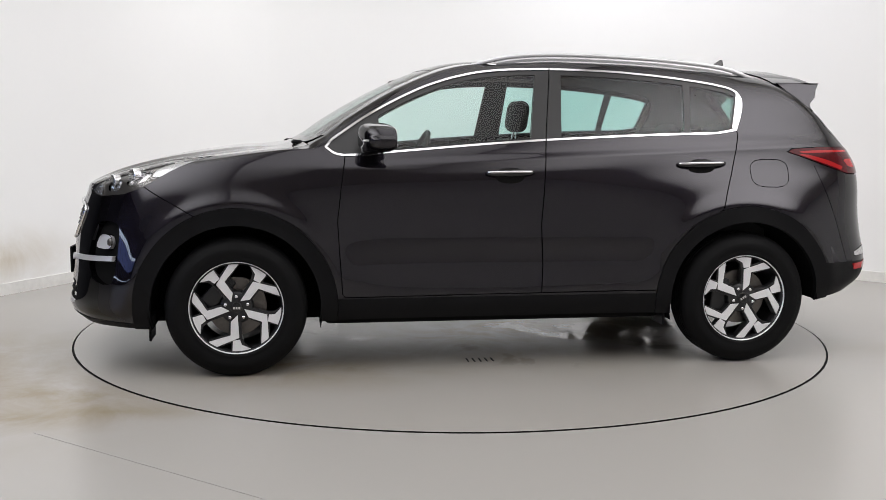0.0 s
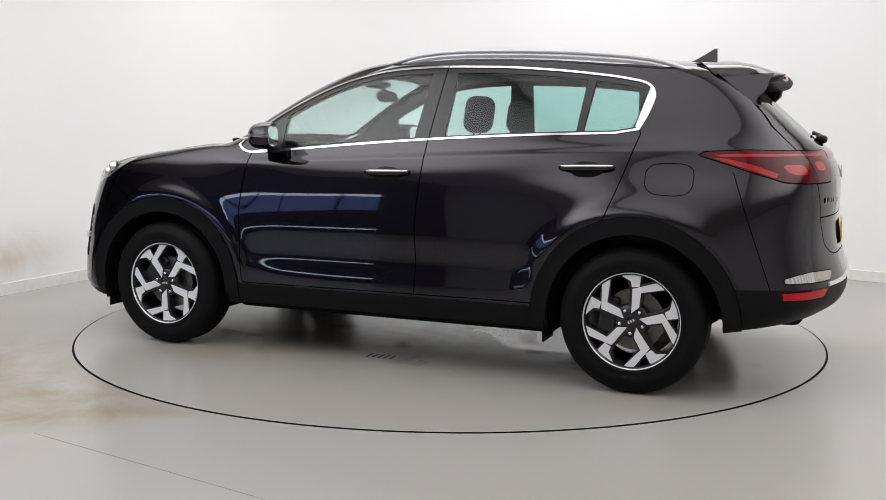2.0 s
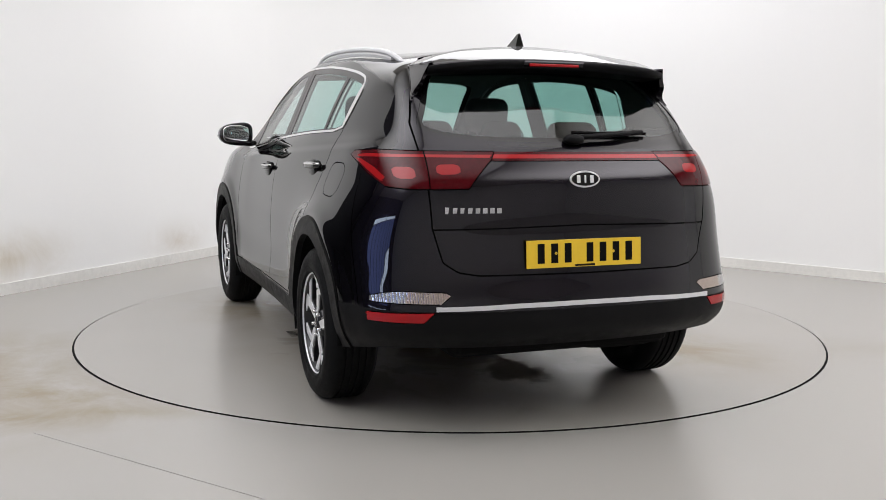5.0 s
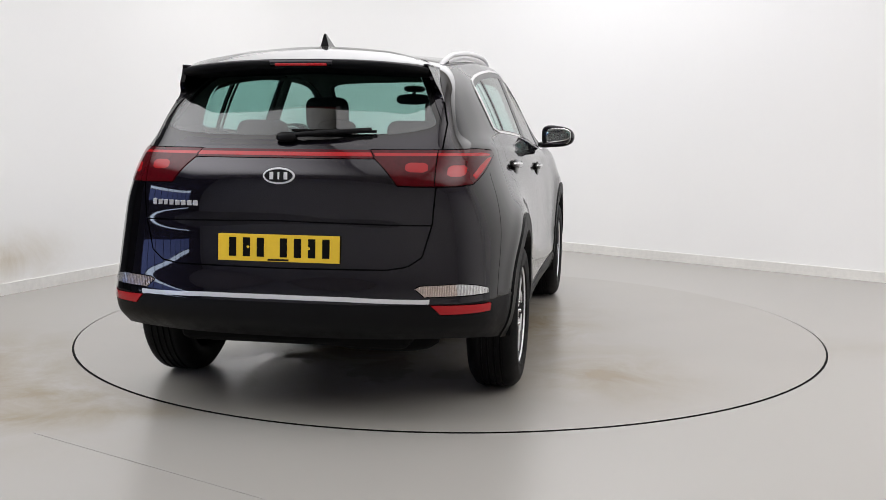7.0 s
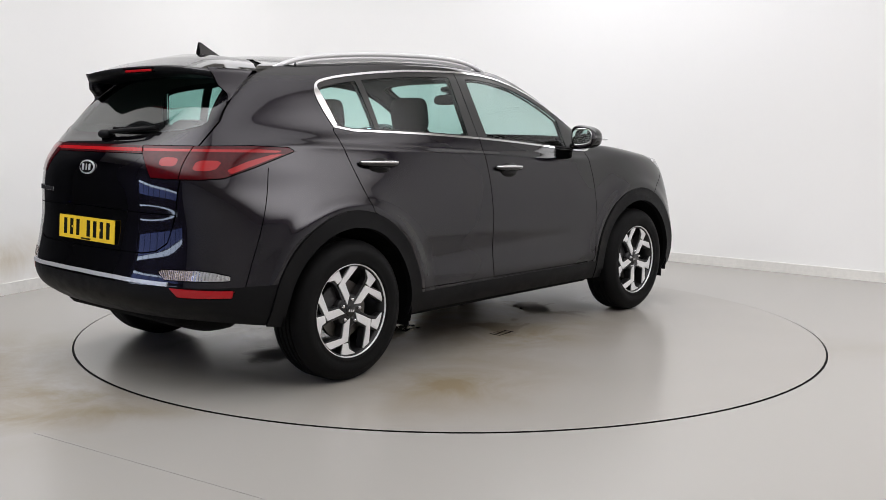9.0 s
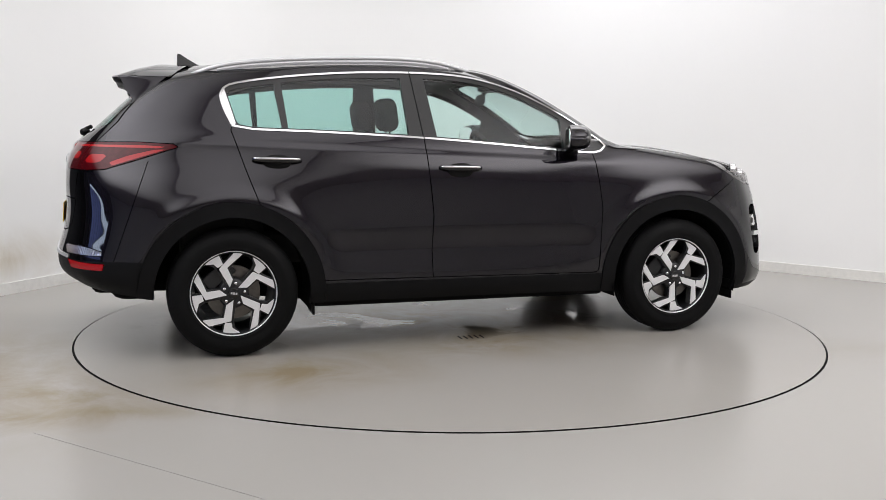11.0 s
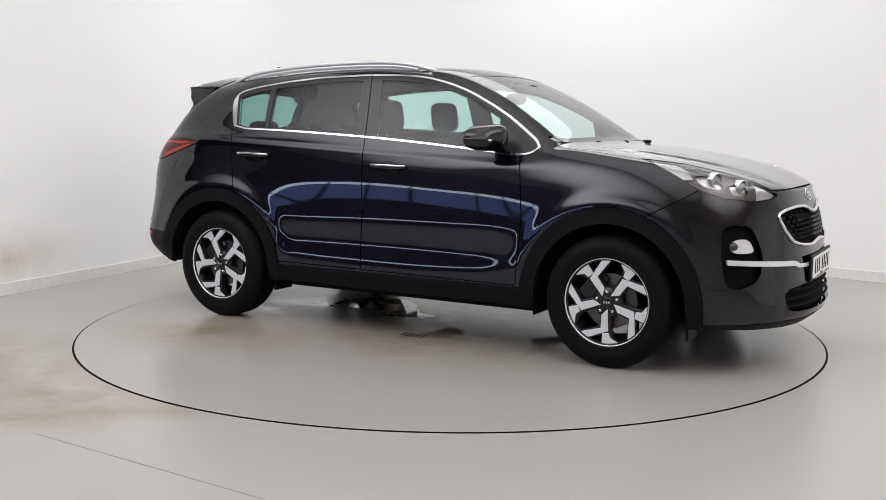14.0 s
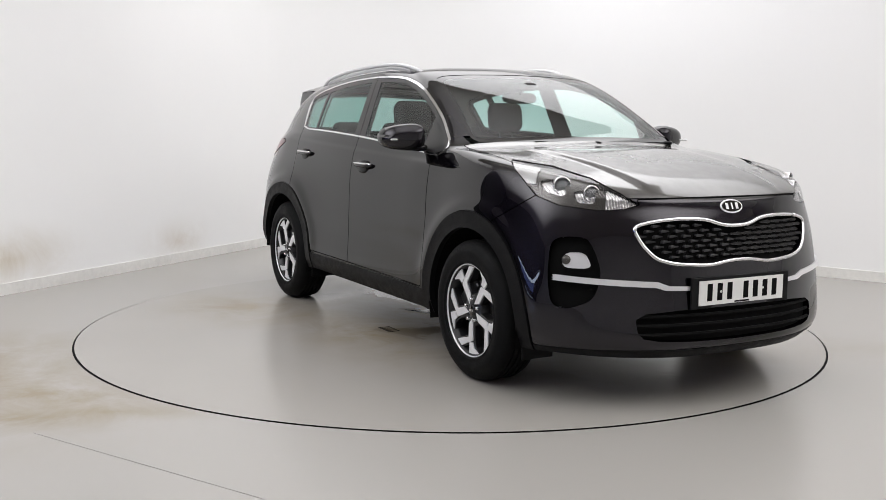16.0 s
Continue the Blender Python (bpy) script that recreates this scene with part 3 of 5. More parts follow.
LAMP_BOWL = [(1.05, .945), (1.23, .975), (1.245, 1.035), (1.08, 1.035)]
LAMP_BOWL_TWO = [(.86, .915), (1.00, .925), (1.01, .985), (.87, .990)]
GLOW_ONE = [(.565, 1.064), (.685, 1.062), (.705, 1.100), (.585, 1.102)]
GLOW_TWO = [(.79, 1.044), (.93, 1.044), (.98, 1.088), (.82, 1.090)]
GLOW_SWEEP = [(1.335, 1.116), (1.16, 1.066), (1.03, 1.030), (1.00, 1.046), (1.12, 1.084), (1.26, 1.113)]
GLOW_THREE = [(.448, 1.127), (.82, 1.128), (1.30, 1.122), (1.32, 1.130), (1.20, 1.137), (.82, 1.138), (.448, 1.139)]


def xz(V):
    return V[:, [0, 2]]


def yz(V):
    return V[:, [1, 2]]


def nose(V):
    return np.stack([V[:, 1] - (V[:, 0] - 2.2), V[:, 2]], 1)


def tail(V):
    return np.stack([V[:, 1] + (V[:, 0] + 2.2), V[:, 2]], 1)


def only(d, limit):
    """A signed field kept to where limit is negative."""
    return np.maximum(d, limit)


F = {
    "windows": lambda V: only(signed(WINDOWS, xz(V)), 0.52 - V[:, 1]),
    "pane": lambda V: only(np.maximum(np.maximum(signed(WINDOWS, xz(V)), signed(np.array(WINDOWS) - [0, .016], xz(V))) + .019,
                                      -(V[:, 0] + 1.285 + (V[:, 2] - 1.24) * .28)), 0.52 - V[:, 1]),
    "trim_in": lambda V: only(np.maximum(signed(WINDOWS, xz(V)) + .0105, -(V[:, 0] + 1.292 + (V[:, 2] - 1.24) * .28)), 0.52 - V[:, 1]),
    "seam": lambda V: V[:, 0] + .250 + (V[:, 2] - 1.179) * .1335,
    "pillar_front": lambda V: V[:, 0] + .170 + (V[:, 2] - 1.184) * .145,
    "pillar_rear": lambda V: V[:, 0] + .335 + (V[:, 2] - 1.194) * .075,
    "sail": lambda V: V[:, 0] - .615,
    "bar_front": lambda V: V[:, 0] + 1.016 + (V[:, 2] - 1.229) * .10,
    "bar_rear": lambda V: V[:, 0] + 1.048 + (V[:, 2] - 1.226) * .14,
    "door_front": lambda V: only(signed(DOOR_FRONT, xz(V)), 0.5 - V[:, 1]),
    "door_rear": lambda V: only(signed(DOOR_REAR, xz(V)), 0.5 - V[:, 1]),
    "fuel": lambda V: only(signed(rounded(FUEL), xz(V)), 0.5 - V[:, 1]),
    "arch_f": lambda V: only(np.hypot(V[:, 0] - 1.335, V[:, 2] - .345) - .415, 0.5 - V[:, 1]),
    "arch_r": lambda V: only(np.hypot(V[:, 0] + 1.335, V[:, 2] - .345) - .415, 0.5 - V[:, 1]),
    "flare_f": lambda V: only(np.hypot(V[:, 0] - 1.335, V[:, 2] - .345) - .500, 0.5 - V[:, 1]),
    "flare_r": lambda V: only(np.hypot(V[:, 0] + 1.335, V[:, 2] - .345) - .497, 0.5 - V[:, 1]),
    "sill": lambda V: only(V[:, 2] - .385, np.abs(V[:, 0]) - 1.335),
    "screen": lambda V: only(signed(rounded(SCREEN, 1), yz(V)), .1 - V[:, 0]),
    "rear_glass": lambda V: only(signed(rounded(REAR_GLASS, 1), yz(V)), V[:, 0] + 1.4),
    "screen_in": lambda V: only(signed(rounded(SCREEN, 1), yz(V)) + .022, .1 - V[:, 0]),
    "rear_glass_in": lambda V: only(signed(rounded(REAR_GLASS, 1), yz(V)) + .02, V[:, 0] + 1.4),
    "gate": lambda V: only(signed(GATE, yz(V)), V[:, 0] + 1.4),
    "gate_crease": lambda V: V[:, 2] - .862 + .02 * V[:, 1],
    "headlamp": lambda V: only(signed(HEADLAMP, nose(V)), 1.2 - V[:, 0]),
    "bumper_front": lambda V: only(signed(BUMPER_FRONT, nose(V)), 1.2 - V[:, 0]),
    "bonnet": lambda V: np.maximum(np.maximum(.940 - V[:, 2], 1.06 - .16 * V[:, 1] ** 2 - V[:, 0]), V[:, 1] - np.interp(V[:, 0], [.9, 1.25, 1.5, 1.7], [.735, .748, .77, .77])),
    "cowl": lambda V: np.maximum(np.maximum(1.12 - V[:, 2], V[:, 2] - 1.20), np.maximum(.80 - V[:, 0], V[:, 1] - .70)),
    "grille": lambda V: only(signed(GRILLE, np.abs(yz(V))), 1.9 - V[:, 0]),
    "intake": lambda V: only(signed(rounded(INTAKE, 1), yz(V)), 1.9 - V[:, 0]),
    "fog_housing": lambda V: only(signed(rounded(FOG_HOUSING), nose(V)), 1.6 - V[:, 0]),
    "fog_lamp": lambda V: only(signed(rounded(FOG_LAMP), nose(V)), 1.6 - V[:, 0]),
    "strip_front": lambda V: only(signed(STRIP_FRONT, nose(V)), 1.6 - V[:, 0]),
    "lip": lambda V: only(V[:, 2] - .275, 1.335 - V[:, 0]),
    "tail_lamp": lambda V: only(signed(TAIL_LAMP, tail(V)), V[:, 0] + 1.5),
    "lamp_split": lambda V: V[:, 1] - .625,
    "light_bar": lambda V: only(np.maximum(1.116 - V[:, 2], V[:, 2] - 1.150), np.maximum(V[:, 0] + 1.9, tail(V)[:, 0] - .437)),
    "bar_line": lambda V: only(np.maximum(1.124 - V[:, 2], V[:, 2] - 1.139), V[:, 0] + 1.9),
    "quarter": lambda V: only(-(V[:, 0] + 1.758 + (1.053 - V[:, 2]) * .36), V[:, 2] - 1.06),
    "bumper_black": lambda V: only(V[:, 2] - .534, V[:, 0] + 1.335),
    "reverse": lambda V: only(signed(REVERSE_LAMP, tail(V)), V[:, 0] + 1.7),
    "reflector": lambda V: only(signed(REFLECTOR, tail(V)), V[:, 0] + 1.7),
    "lamp_tip": lambda V: only(np.maximum(1.27 - nose(V)[:, 0], 1.0 - V[:, 2]), 1.2 - V[:, 0]),
    "lamp_bowl": lambda V: only(signed(rounded(LAMP_BOWL, 1), nose(V)), 1.2 - V[:, 0]),
    "lamp_bowl_two": lambda V: only(signed(rounded(LAMP_BOWL_TWO, 1), nose(V)), 1.2 - V[:, 0]),
    "lamp_inner": lambda V: only(nose(V)[:, 0] - .80, 1.2 - V[:, 0]),
    "glow_one": lambda V: only(signed(rounded(GLOW_ONE, 1), tail(V)), V[:, 0] + 1.5),
    "glow_two": lambda V: only(signed(rounded(GLOW_TWO, 1), tail(V)), V[:, 0] + 1.5),
    "glow_sweep": lambda V: only(signed(GLOW_SWEEP, tail(V)), V[:, 0] + 1.5),
    "glow_three": lambda V: only(signed(GLOW_THREE, tail(V)), V[:, 0] + 1.5),
    "reverse_split": lambda V: only(tail(V)[:, 0] - .80, V[:, 0] + 1.7),
    "strip_rear": lambda V: only(signed(STRIP_REAR, yz(V)), V[:, 0] + 1.9),
}
GAPS = {"door_front": .0028, "door_rear": .0028, "fuel": .0020, "gate": .0030, "bonnet": .0026, "bumper_front": .0022, "headlamp": .0025, "tail_lamp": .0025,
        "gate_crease": .0028, "flare_f": .0016, "flare_r": .0016, "quarter": .0022, "seam": .0028, "lamp_split": .0022, "fog_lamp": .003, "reverse": .002, "reflector": .002}
BODY = surface_of(body_half())
for key, field in F.items():
    if key in GAPS:
        BODY = cut(cut(BODY, field, GAPS[key]), field, -GAPS[key])
    else:
        BODY = cut(BODY, field)
MID = BODY[0][BODY[2]].mean(1)
D = {key: field(MID) for key, field in F.items()}


def inside(key):
    return D[key] < -GAPS.get(key, 0)


def line(key):
    return np.abs(D[key]) <= GAPS[key]


REGION = np.full(len(MID), "shell", dtype=object)


def claim(name, mask):
    REGION[(REGION == "shell") & mask] = name


claim("none", inside("arch_f") | inside("arch_r"))
claim("arch_trim_front", inside("flare_f") & (MID[:, 0] > 0))
claim("arch_trim_rear", inside("flare_r") & (MID[:, 0] < 0))
claim("gap", (line("flare_f") | line("flare_r")) & (MID[:, 1] > .5))
claim("sill_trim", inside("sill") & (np.abs(MID[:, 0]) < 1.0))
win = inside("windows")
claim("gap", win & line("seam"))
claim("window_chrome", win & ~inside("trim_in"))
pane = inside("pane")
front_pane = pane & (D["pillar_front"] > 0) & (D["sail"] < 0)
rear_pane = pane & (D["pillar_rear"] < 0) & (D["bar_front"] > 0)
quarter_pane = pane & (D["bar_rear"] < 0)
claim("glass_front", front_pane)
claim("glass_rear", rear_pane)
claim("glass_quarter", quarter_pane)
claim("pillar_cover", win)
claim("fuel_gap", line("fuel"))
claim("gap", line("door_front") | line("door_rear"))
claim("fuel_flap", inside("fuel"))
claim("door_front", inside("door_front"))
claim("door_rear", inside("door_rear"))
claim("screen", inside("screen"))
claim("cowl", inside("cowl") & ~inside("bonnet"))
claim("gap", line("headlamp"))
claim("headlamp", inside("headlamp"))
claim("gap", line("bonnet") & (MID[:, 2] > .93))
claim("bonnet", inside("bonnet"))
claim("gap", line("bumper_front") & (MID[:, 0] > 1.45))
front = inside("bumper_front")
claim("grille", front & inside("grille"))
claim("strip_front", front & inside("strip_front"))
claim("gap", front & line("fog_lamp"))
claim("fog_lamp", front & inside("fog_lamp"))
claim("fog_housing", front & inside("fog_housing"))
claim("intake", front & inside("intake"))
claim("lip", front & inside("lip"))
claim("bumper_front", front)
claim("gap", line("tail_lamp"))
claim("gap", inside("tail_lamp") & line("lamp_split"))
claim("tail_lamp_outer", inside("tail_lamp") & (D["lamp_split"] > 0))
claim("tail_lamp_inner", inside("tail_lamp"))
claim("light_bar", inside("light_bar"))
claim("rear_glass", inside("rear_glass"))
claim("gap", line("gate"))
# no joint here: the crease's shade is drawn as a black line
claim("gap", inside("gate") & line("gate_crease"))
claim("tailgate", inside("gate"))
behind = MID[:, 0] < -1.335
claim("gap", behind & line("reverse"))
claim("gap", behind & line("reflector"))
claim("reverse_lamp", behind & inside("reverse"))
claim("reflector", behind & inside("reflector"))
claim("strip_rear", inside("strip_rear"))
claim("bumper_lower", inside("bumper_black"))
claim("gap", behind & line("quarter") & (MID[:, 2] < 1.055))
claim("bumper_rear", behind & inside("quarter"))
claim("lip", (MID[:, 0] > 1.335) & inside("lip"))


def peel(names, side=1, push=0.0, skirt=0.010, both=False, mask=None):
    """The faces of the named regions, pushed out along the surface, with turned-in edges; both: the two halves as one."""
    V, N, T = BODY
    pick = np.isin(REGION, names if isinstance(names, (list, tuple)) else [names])
    T = T[pick if mask is None else pick & mask]
    used, idx = np.unique(T, return_inverse=True)
    T = idx.reshape(-1, 3)
    A, B = V[used] + N[used] * push, N[used].copy()
    E = np.concatenate([T[:, [0, 1]], T[:, [1, 2]], T[:, [2, 0]]])
    key = np.sort(E, 1)
    _, first, count = np.unique(key, axis=0, return_index=True, return_counts=True)
    edge = E[first[count == 1]]
    if both:
        edge = edge[~((np.abs(A[edge[:, 0], 1]) < 1e-6) & (np.abs(A[edge[:, 1], 1]) < 1e-6))]
    if skirt and len(edge):
        a, b = edge[:, 0], edge[:, 1]
        k = len(A)
        out = np.cross(A[b] - A[a], (B[a] + B[b]) / 2)
        out /= np.linalg.norm(out, axis=1)[:, None] + 1e-12
        P = np.concatenate([A[a], A[b], A[b] - B[b] * skirt, A[a] - B[a] * skirt])
        n = len(edge)
        i = np.arange(n) + k
        T = np.concatenate([T, np.stack([i + n, i, i + 3 * n], 1), np.stack([i + n, i + 3 * n, i + 2 * n], 1)])
        A = np.concatenate([A, P])
        B = np.concatenate([B, out, out, out, out])
    if both:
        k = len(A)
        f = np.array([1, -1, 1.0])
        return np.concatenate([A, A * f]), np.concatenate([B, B * f]), np.concatenate([T, T[:, ::-1] + k])
    if side < 0:
        f = np.array([1, -1, 1.0])
        return A * f, B * f, T[:, ::-1]
    return A, B, T


def skin(name, names, mat, parent, side=1, push=0.0, skirt=0.010, both=False, label="", mask=None):
    V, N, T = peel(names, side, push, skirt, both, mask)
    return part(name, mesh_of(name, V, T, mat, N), mat, parent, label)

# ---- the room ----
def room():
    """Walls with a rounded corner behind the turntable, floor, ceiling."""
    LEFT, RIGHT, CORNER, R = Vector((-.393, -.920)), Vector((.779, -.627)), Vector((-1.19, 5.745)), 1.4
    half = math.acos(LEFT.dot(RIGHT)) / 2
    t = R / math.tan(half)
    centre = CORNER + (LEFT + RIGHT).normalized() * (R / math.sin(half))
    a, b = CORNER + LEFT * t, CORNER + RIGHT * t
    va, vb = a - centre, b - centre
    a0 = math.atan2(va.y, va.x)
    turn = (math.atan2(vb.y, vb.x) - a0 + math.pi) % (2 * math.pi) - math.pi
    arc = [centre + Vector((math.cos(a0 + turn * k / 90), math.sin(a0 + turn * k / 90))) * R for k in range(91)]

    def ribbon(name, line2, z0, z1, depth, mat):
        bm = bmesh.new()
        pts = [Vector(q) for q in line2]
        rows = []
        for i, q in enumerate(pts):
            d = (pts[min(i + 1, len(pts) - 1)] - pts[max(i - 1, 0)]).normalized()
            n = Vector((-d.y, d.x))
            o = q + n * depth
            rows.append([bm.verts.new((*q, z0)), bm.verts.new((*q, z1)), bm.verts.new((*o, z1)), bm.verts.new((*o, z0))])
        for r, s in zip(rows, rows[1:]):
            for k in range(4):
                bm.faces.new((r[k], r[(k + 1) % 4], s[(k + 1) % 4], s[k]))
        bm.faces.new(rows[0][::-1])
        bm.faces.new(rows[-1])
        bmesh.ops.recalc_face_normals(bm, faces=bm.faces)
        return tagged(part(name, bm, mat, None, smooth=False), kind="structure")

    left_end, right_end = CORNER + LEFT * 5.8, CORNER + RIGHT * 11.5
    shade = dict(z0=0.0, z1=CEILING)
    w1 = ribbon("wall_1", [left_end] + arc + [right_end], depth=.15, mat=WALL, **shade)
    tagged(w1, "white painted wall with a rounded corner and damp stains", "wall")
    tagged(ribbon("wall_right", [right_end, Vector((right_end.x, -9.0))], depth=.15, mat=WALL, **shade), "white painted wall beside the camera", "wall")
    far = [Vector((right_end.x, -9.0)), Vector((-7.6, -9.0))]
    tagged(ribbon("wall_back", far, depth=.15, mat=MIDWALL, **shade), "plain pale wall behind the camera", "wall")
    # an opening to a darker workshop on the left behind the camera, with a daylight window in it
    side = [Vector((-7.6, -9.0)), Vector((-7.6, left_end.y)), left_end]
    tagged(ribbon("wall_workshop", side, depth=.15, mat=DARKWALL, **shade), "dark workshop wall behind the camera", "wall")
    win = tagged(new("window_1"), "bluish daylight window in the dark workshop wall", "window", kind="structure")
    for k in range(8):
        bm = bmesh.new()
        box(bm, -7.585, -7.575, -7.6 + k * .62, -7.6 + k * .62 + .56, 1.05, 1.76)
        part("pane", bm, DAYLIGHT, win)
        bm = bmesh.new()
        box(bm, -7.585, -7.575, -7.6 + k * .62, -7.6 + k * .62 + .58, 1.79, 1.98)
        part("top_pane", bm, PALE_GLOW, win)
    # added emitter without a known source: draws the low reflection line on the doors
    bm = bmesh.new()
    box(bm, -7.585, -7.575, -7.6, -2.68, .30, .36)
    part("low_reflection_strip", bm, PALE_GLOW, win)
    bm = bmesh.new()
    box(bm, -7.60, -7.587, -7.7, -2.58, .28, 2.05)
    part("window_frame", bm, DARKWALL, win)
    # skirting
    base = [left_end] + [a] + arc[1:-1] + [b] + [right_end]
    pts = []
    for i, q in enumerate(base):
        d = (base[min(i + 1, len(base) - 1)] - base[max(i - 1, 0)]).normalized()
        pts.append(q + Vector((d.y, -d.x)) * .014)
    bb = ribbon("baseboard", pts, 0.0, .085, .0135, SKIRTING)
    tagged(bb, "white painted skirting board along the wall", "baseboard")
    # floor with a round hole for the turntable
    bm = bmesh.new()
    n = 128
    ring = [bm.verts.new((2.262 * math.cos(2 * math.pi * k / n), 2.262 * math.sin(2 * math.pi * k / n), 0)) for k in range(n)]
    deep = [bm.verts.new((2.262 * math.cos(2 * math.pi * k / n), 2.262 * math.sin(2 * math.pi * k / n), -.05)) for k in range(n)]
    rim = [bm.verts.new((14 * math.cos(2 * math.pi * k / n), 14 * math.sin(2 * math.pi * k / n), 0)) for k in range(n)]
    for k in range(n):
        bm.faces.new((ring[k], rim[k], rim[(k + 1) % n], ring[(k + 1) % n]))
        bm.faces.new((deep[k], ring[k], ring[(k + 1) % n], deep[(k + 1) % n]))
    bm.faces.new(deep)
    fl = part("floor", bm, FLOOR, None)
    tagged(fl, "grey painted concrete floor with brown stains", "floor", kind="structure")
    bm = bmesh.new()
    box(bm, -0.637, 0.637, -.0008, .0008, -.001, .0009)
    j = part("floor_joint", bm, JOINT, None, at=pose(-1.150, -2.657, .0005, 0, 0, -32.5))
    tagged(j, "fine dark crack in the grey floor", "crack", kind="structure")
    bm = bmesh.new()
    box(bm, -14, 14, -14, 14, CEILING, CEILING + .1)
    tagged(part("ceiling", bm, CEILPAINT, None), "cream painted ceiling with light panels", "ceiling", kind="structure")


def turntable():
    t = new("turntable")
    tagged(t, "flush round grey vehicle turntable with puddles and a dark edge gap", "turntable")
    bm = bmesh.new()
    n = 128
    r0 = 2.250
    top = [bm.verts.new((r0 * math.cos(2 * math.pi * k / n), r0 * math.sin(2 * math.pi * k / n), 0)) for k in range(n)]
    low = [bm.verts.new((r0 * math.cos(2 * math.pi * k / n), r0 * math.sin(2 * math.pi * k / n), -.045)) for k in range(n)]
    bm.faces.new(top)
    for k in range(n):
        bm.faces.new((low[k], low[(k + 1) % n], top[(k + 1) % n], top[k]))
    disc = part("disc", bm, TABLE, t)
    # disc side coloured black so that the gap looks shaded
    disc.data.materials.append(GAP)
    for p in disc.data.polygons:
        if abs(p.normal.z) < .5:
            p.material_index = 1
    # black ring added in the gap to stand for its shade
    bm = lathe([(r0 - .001, -.04), (r0 + .011, -.04), (r0 + .011, -.008), (r0 - .001, -.008)], n)
    bmesh.ops.rotate(bm, verts=bm.verts, matrix=Matrix.Rotation(math.pi / 2, 3, "X"))
    part("edge_gap_shade", bm, GAP, t, "black ring standing for the shaded gap round the disc", smooth=True)
    # drain slots are black bars on the disc, the shade of openings as colour
    for gx, gy in ((0.0, 1.0), (0.0, -.43)):
        for k in range(5):
            bm = bmesh.new()
            box(bm, -.068 + k * .034 - .0045, -.068 + k * .034 + .0045, -.04, .04, -.001, .0012, .001)
            part("drain_slot", bm, GAP, t, at=pose(gx, gy, .001))
    return t


# ---- the car ----
def on_front(y, z):
    """x of the nose at (y, z)."""
    V = BODY[0]
    V = V[V[:, 0] > 1.6]
    d = (V[:, 1] - abs(y)) ** 2 + (V[:, 2] - z) ** 2
    k = np.argsort(d)[:6]
    w = 1 / (d[k] + 1e-6)
    return float((V[k, 0] * w).sum() / w.sum())


def on_back(y, z):
    """x of the tail at (y, z)."""
    V = BODY[0]
    V = V[V[:, 0] < -1.5]
    d = (V[:, 1] - abs(y)) ** 2 + (V[:, 2] - z) ** 2
    k = np.argsort(d)[:6]
    w = 1 / (d[k] + 1e-6)
    return float((V[k, 0] * w).sum() / w.sum())


def on_side(x, z):
    """y of the flank at (x, z)."""
    V = BODY[0]
    V = V[V[:, 1] > .5]
    d = (V[:, 0] - x) ** 2 + (V[:, 2] - z) ** 2
    k = np.argsort(d)[:6]
    w = 1 / (d[k] + 1e-6)
    return float((V[k, 1] * w).sum() / w.sum())


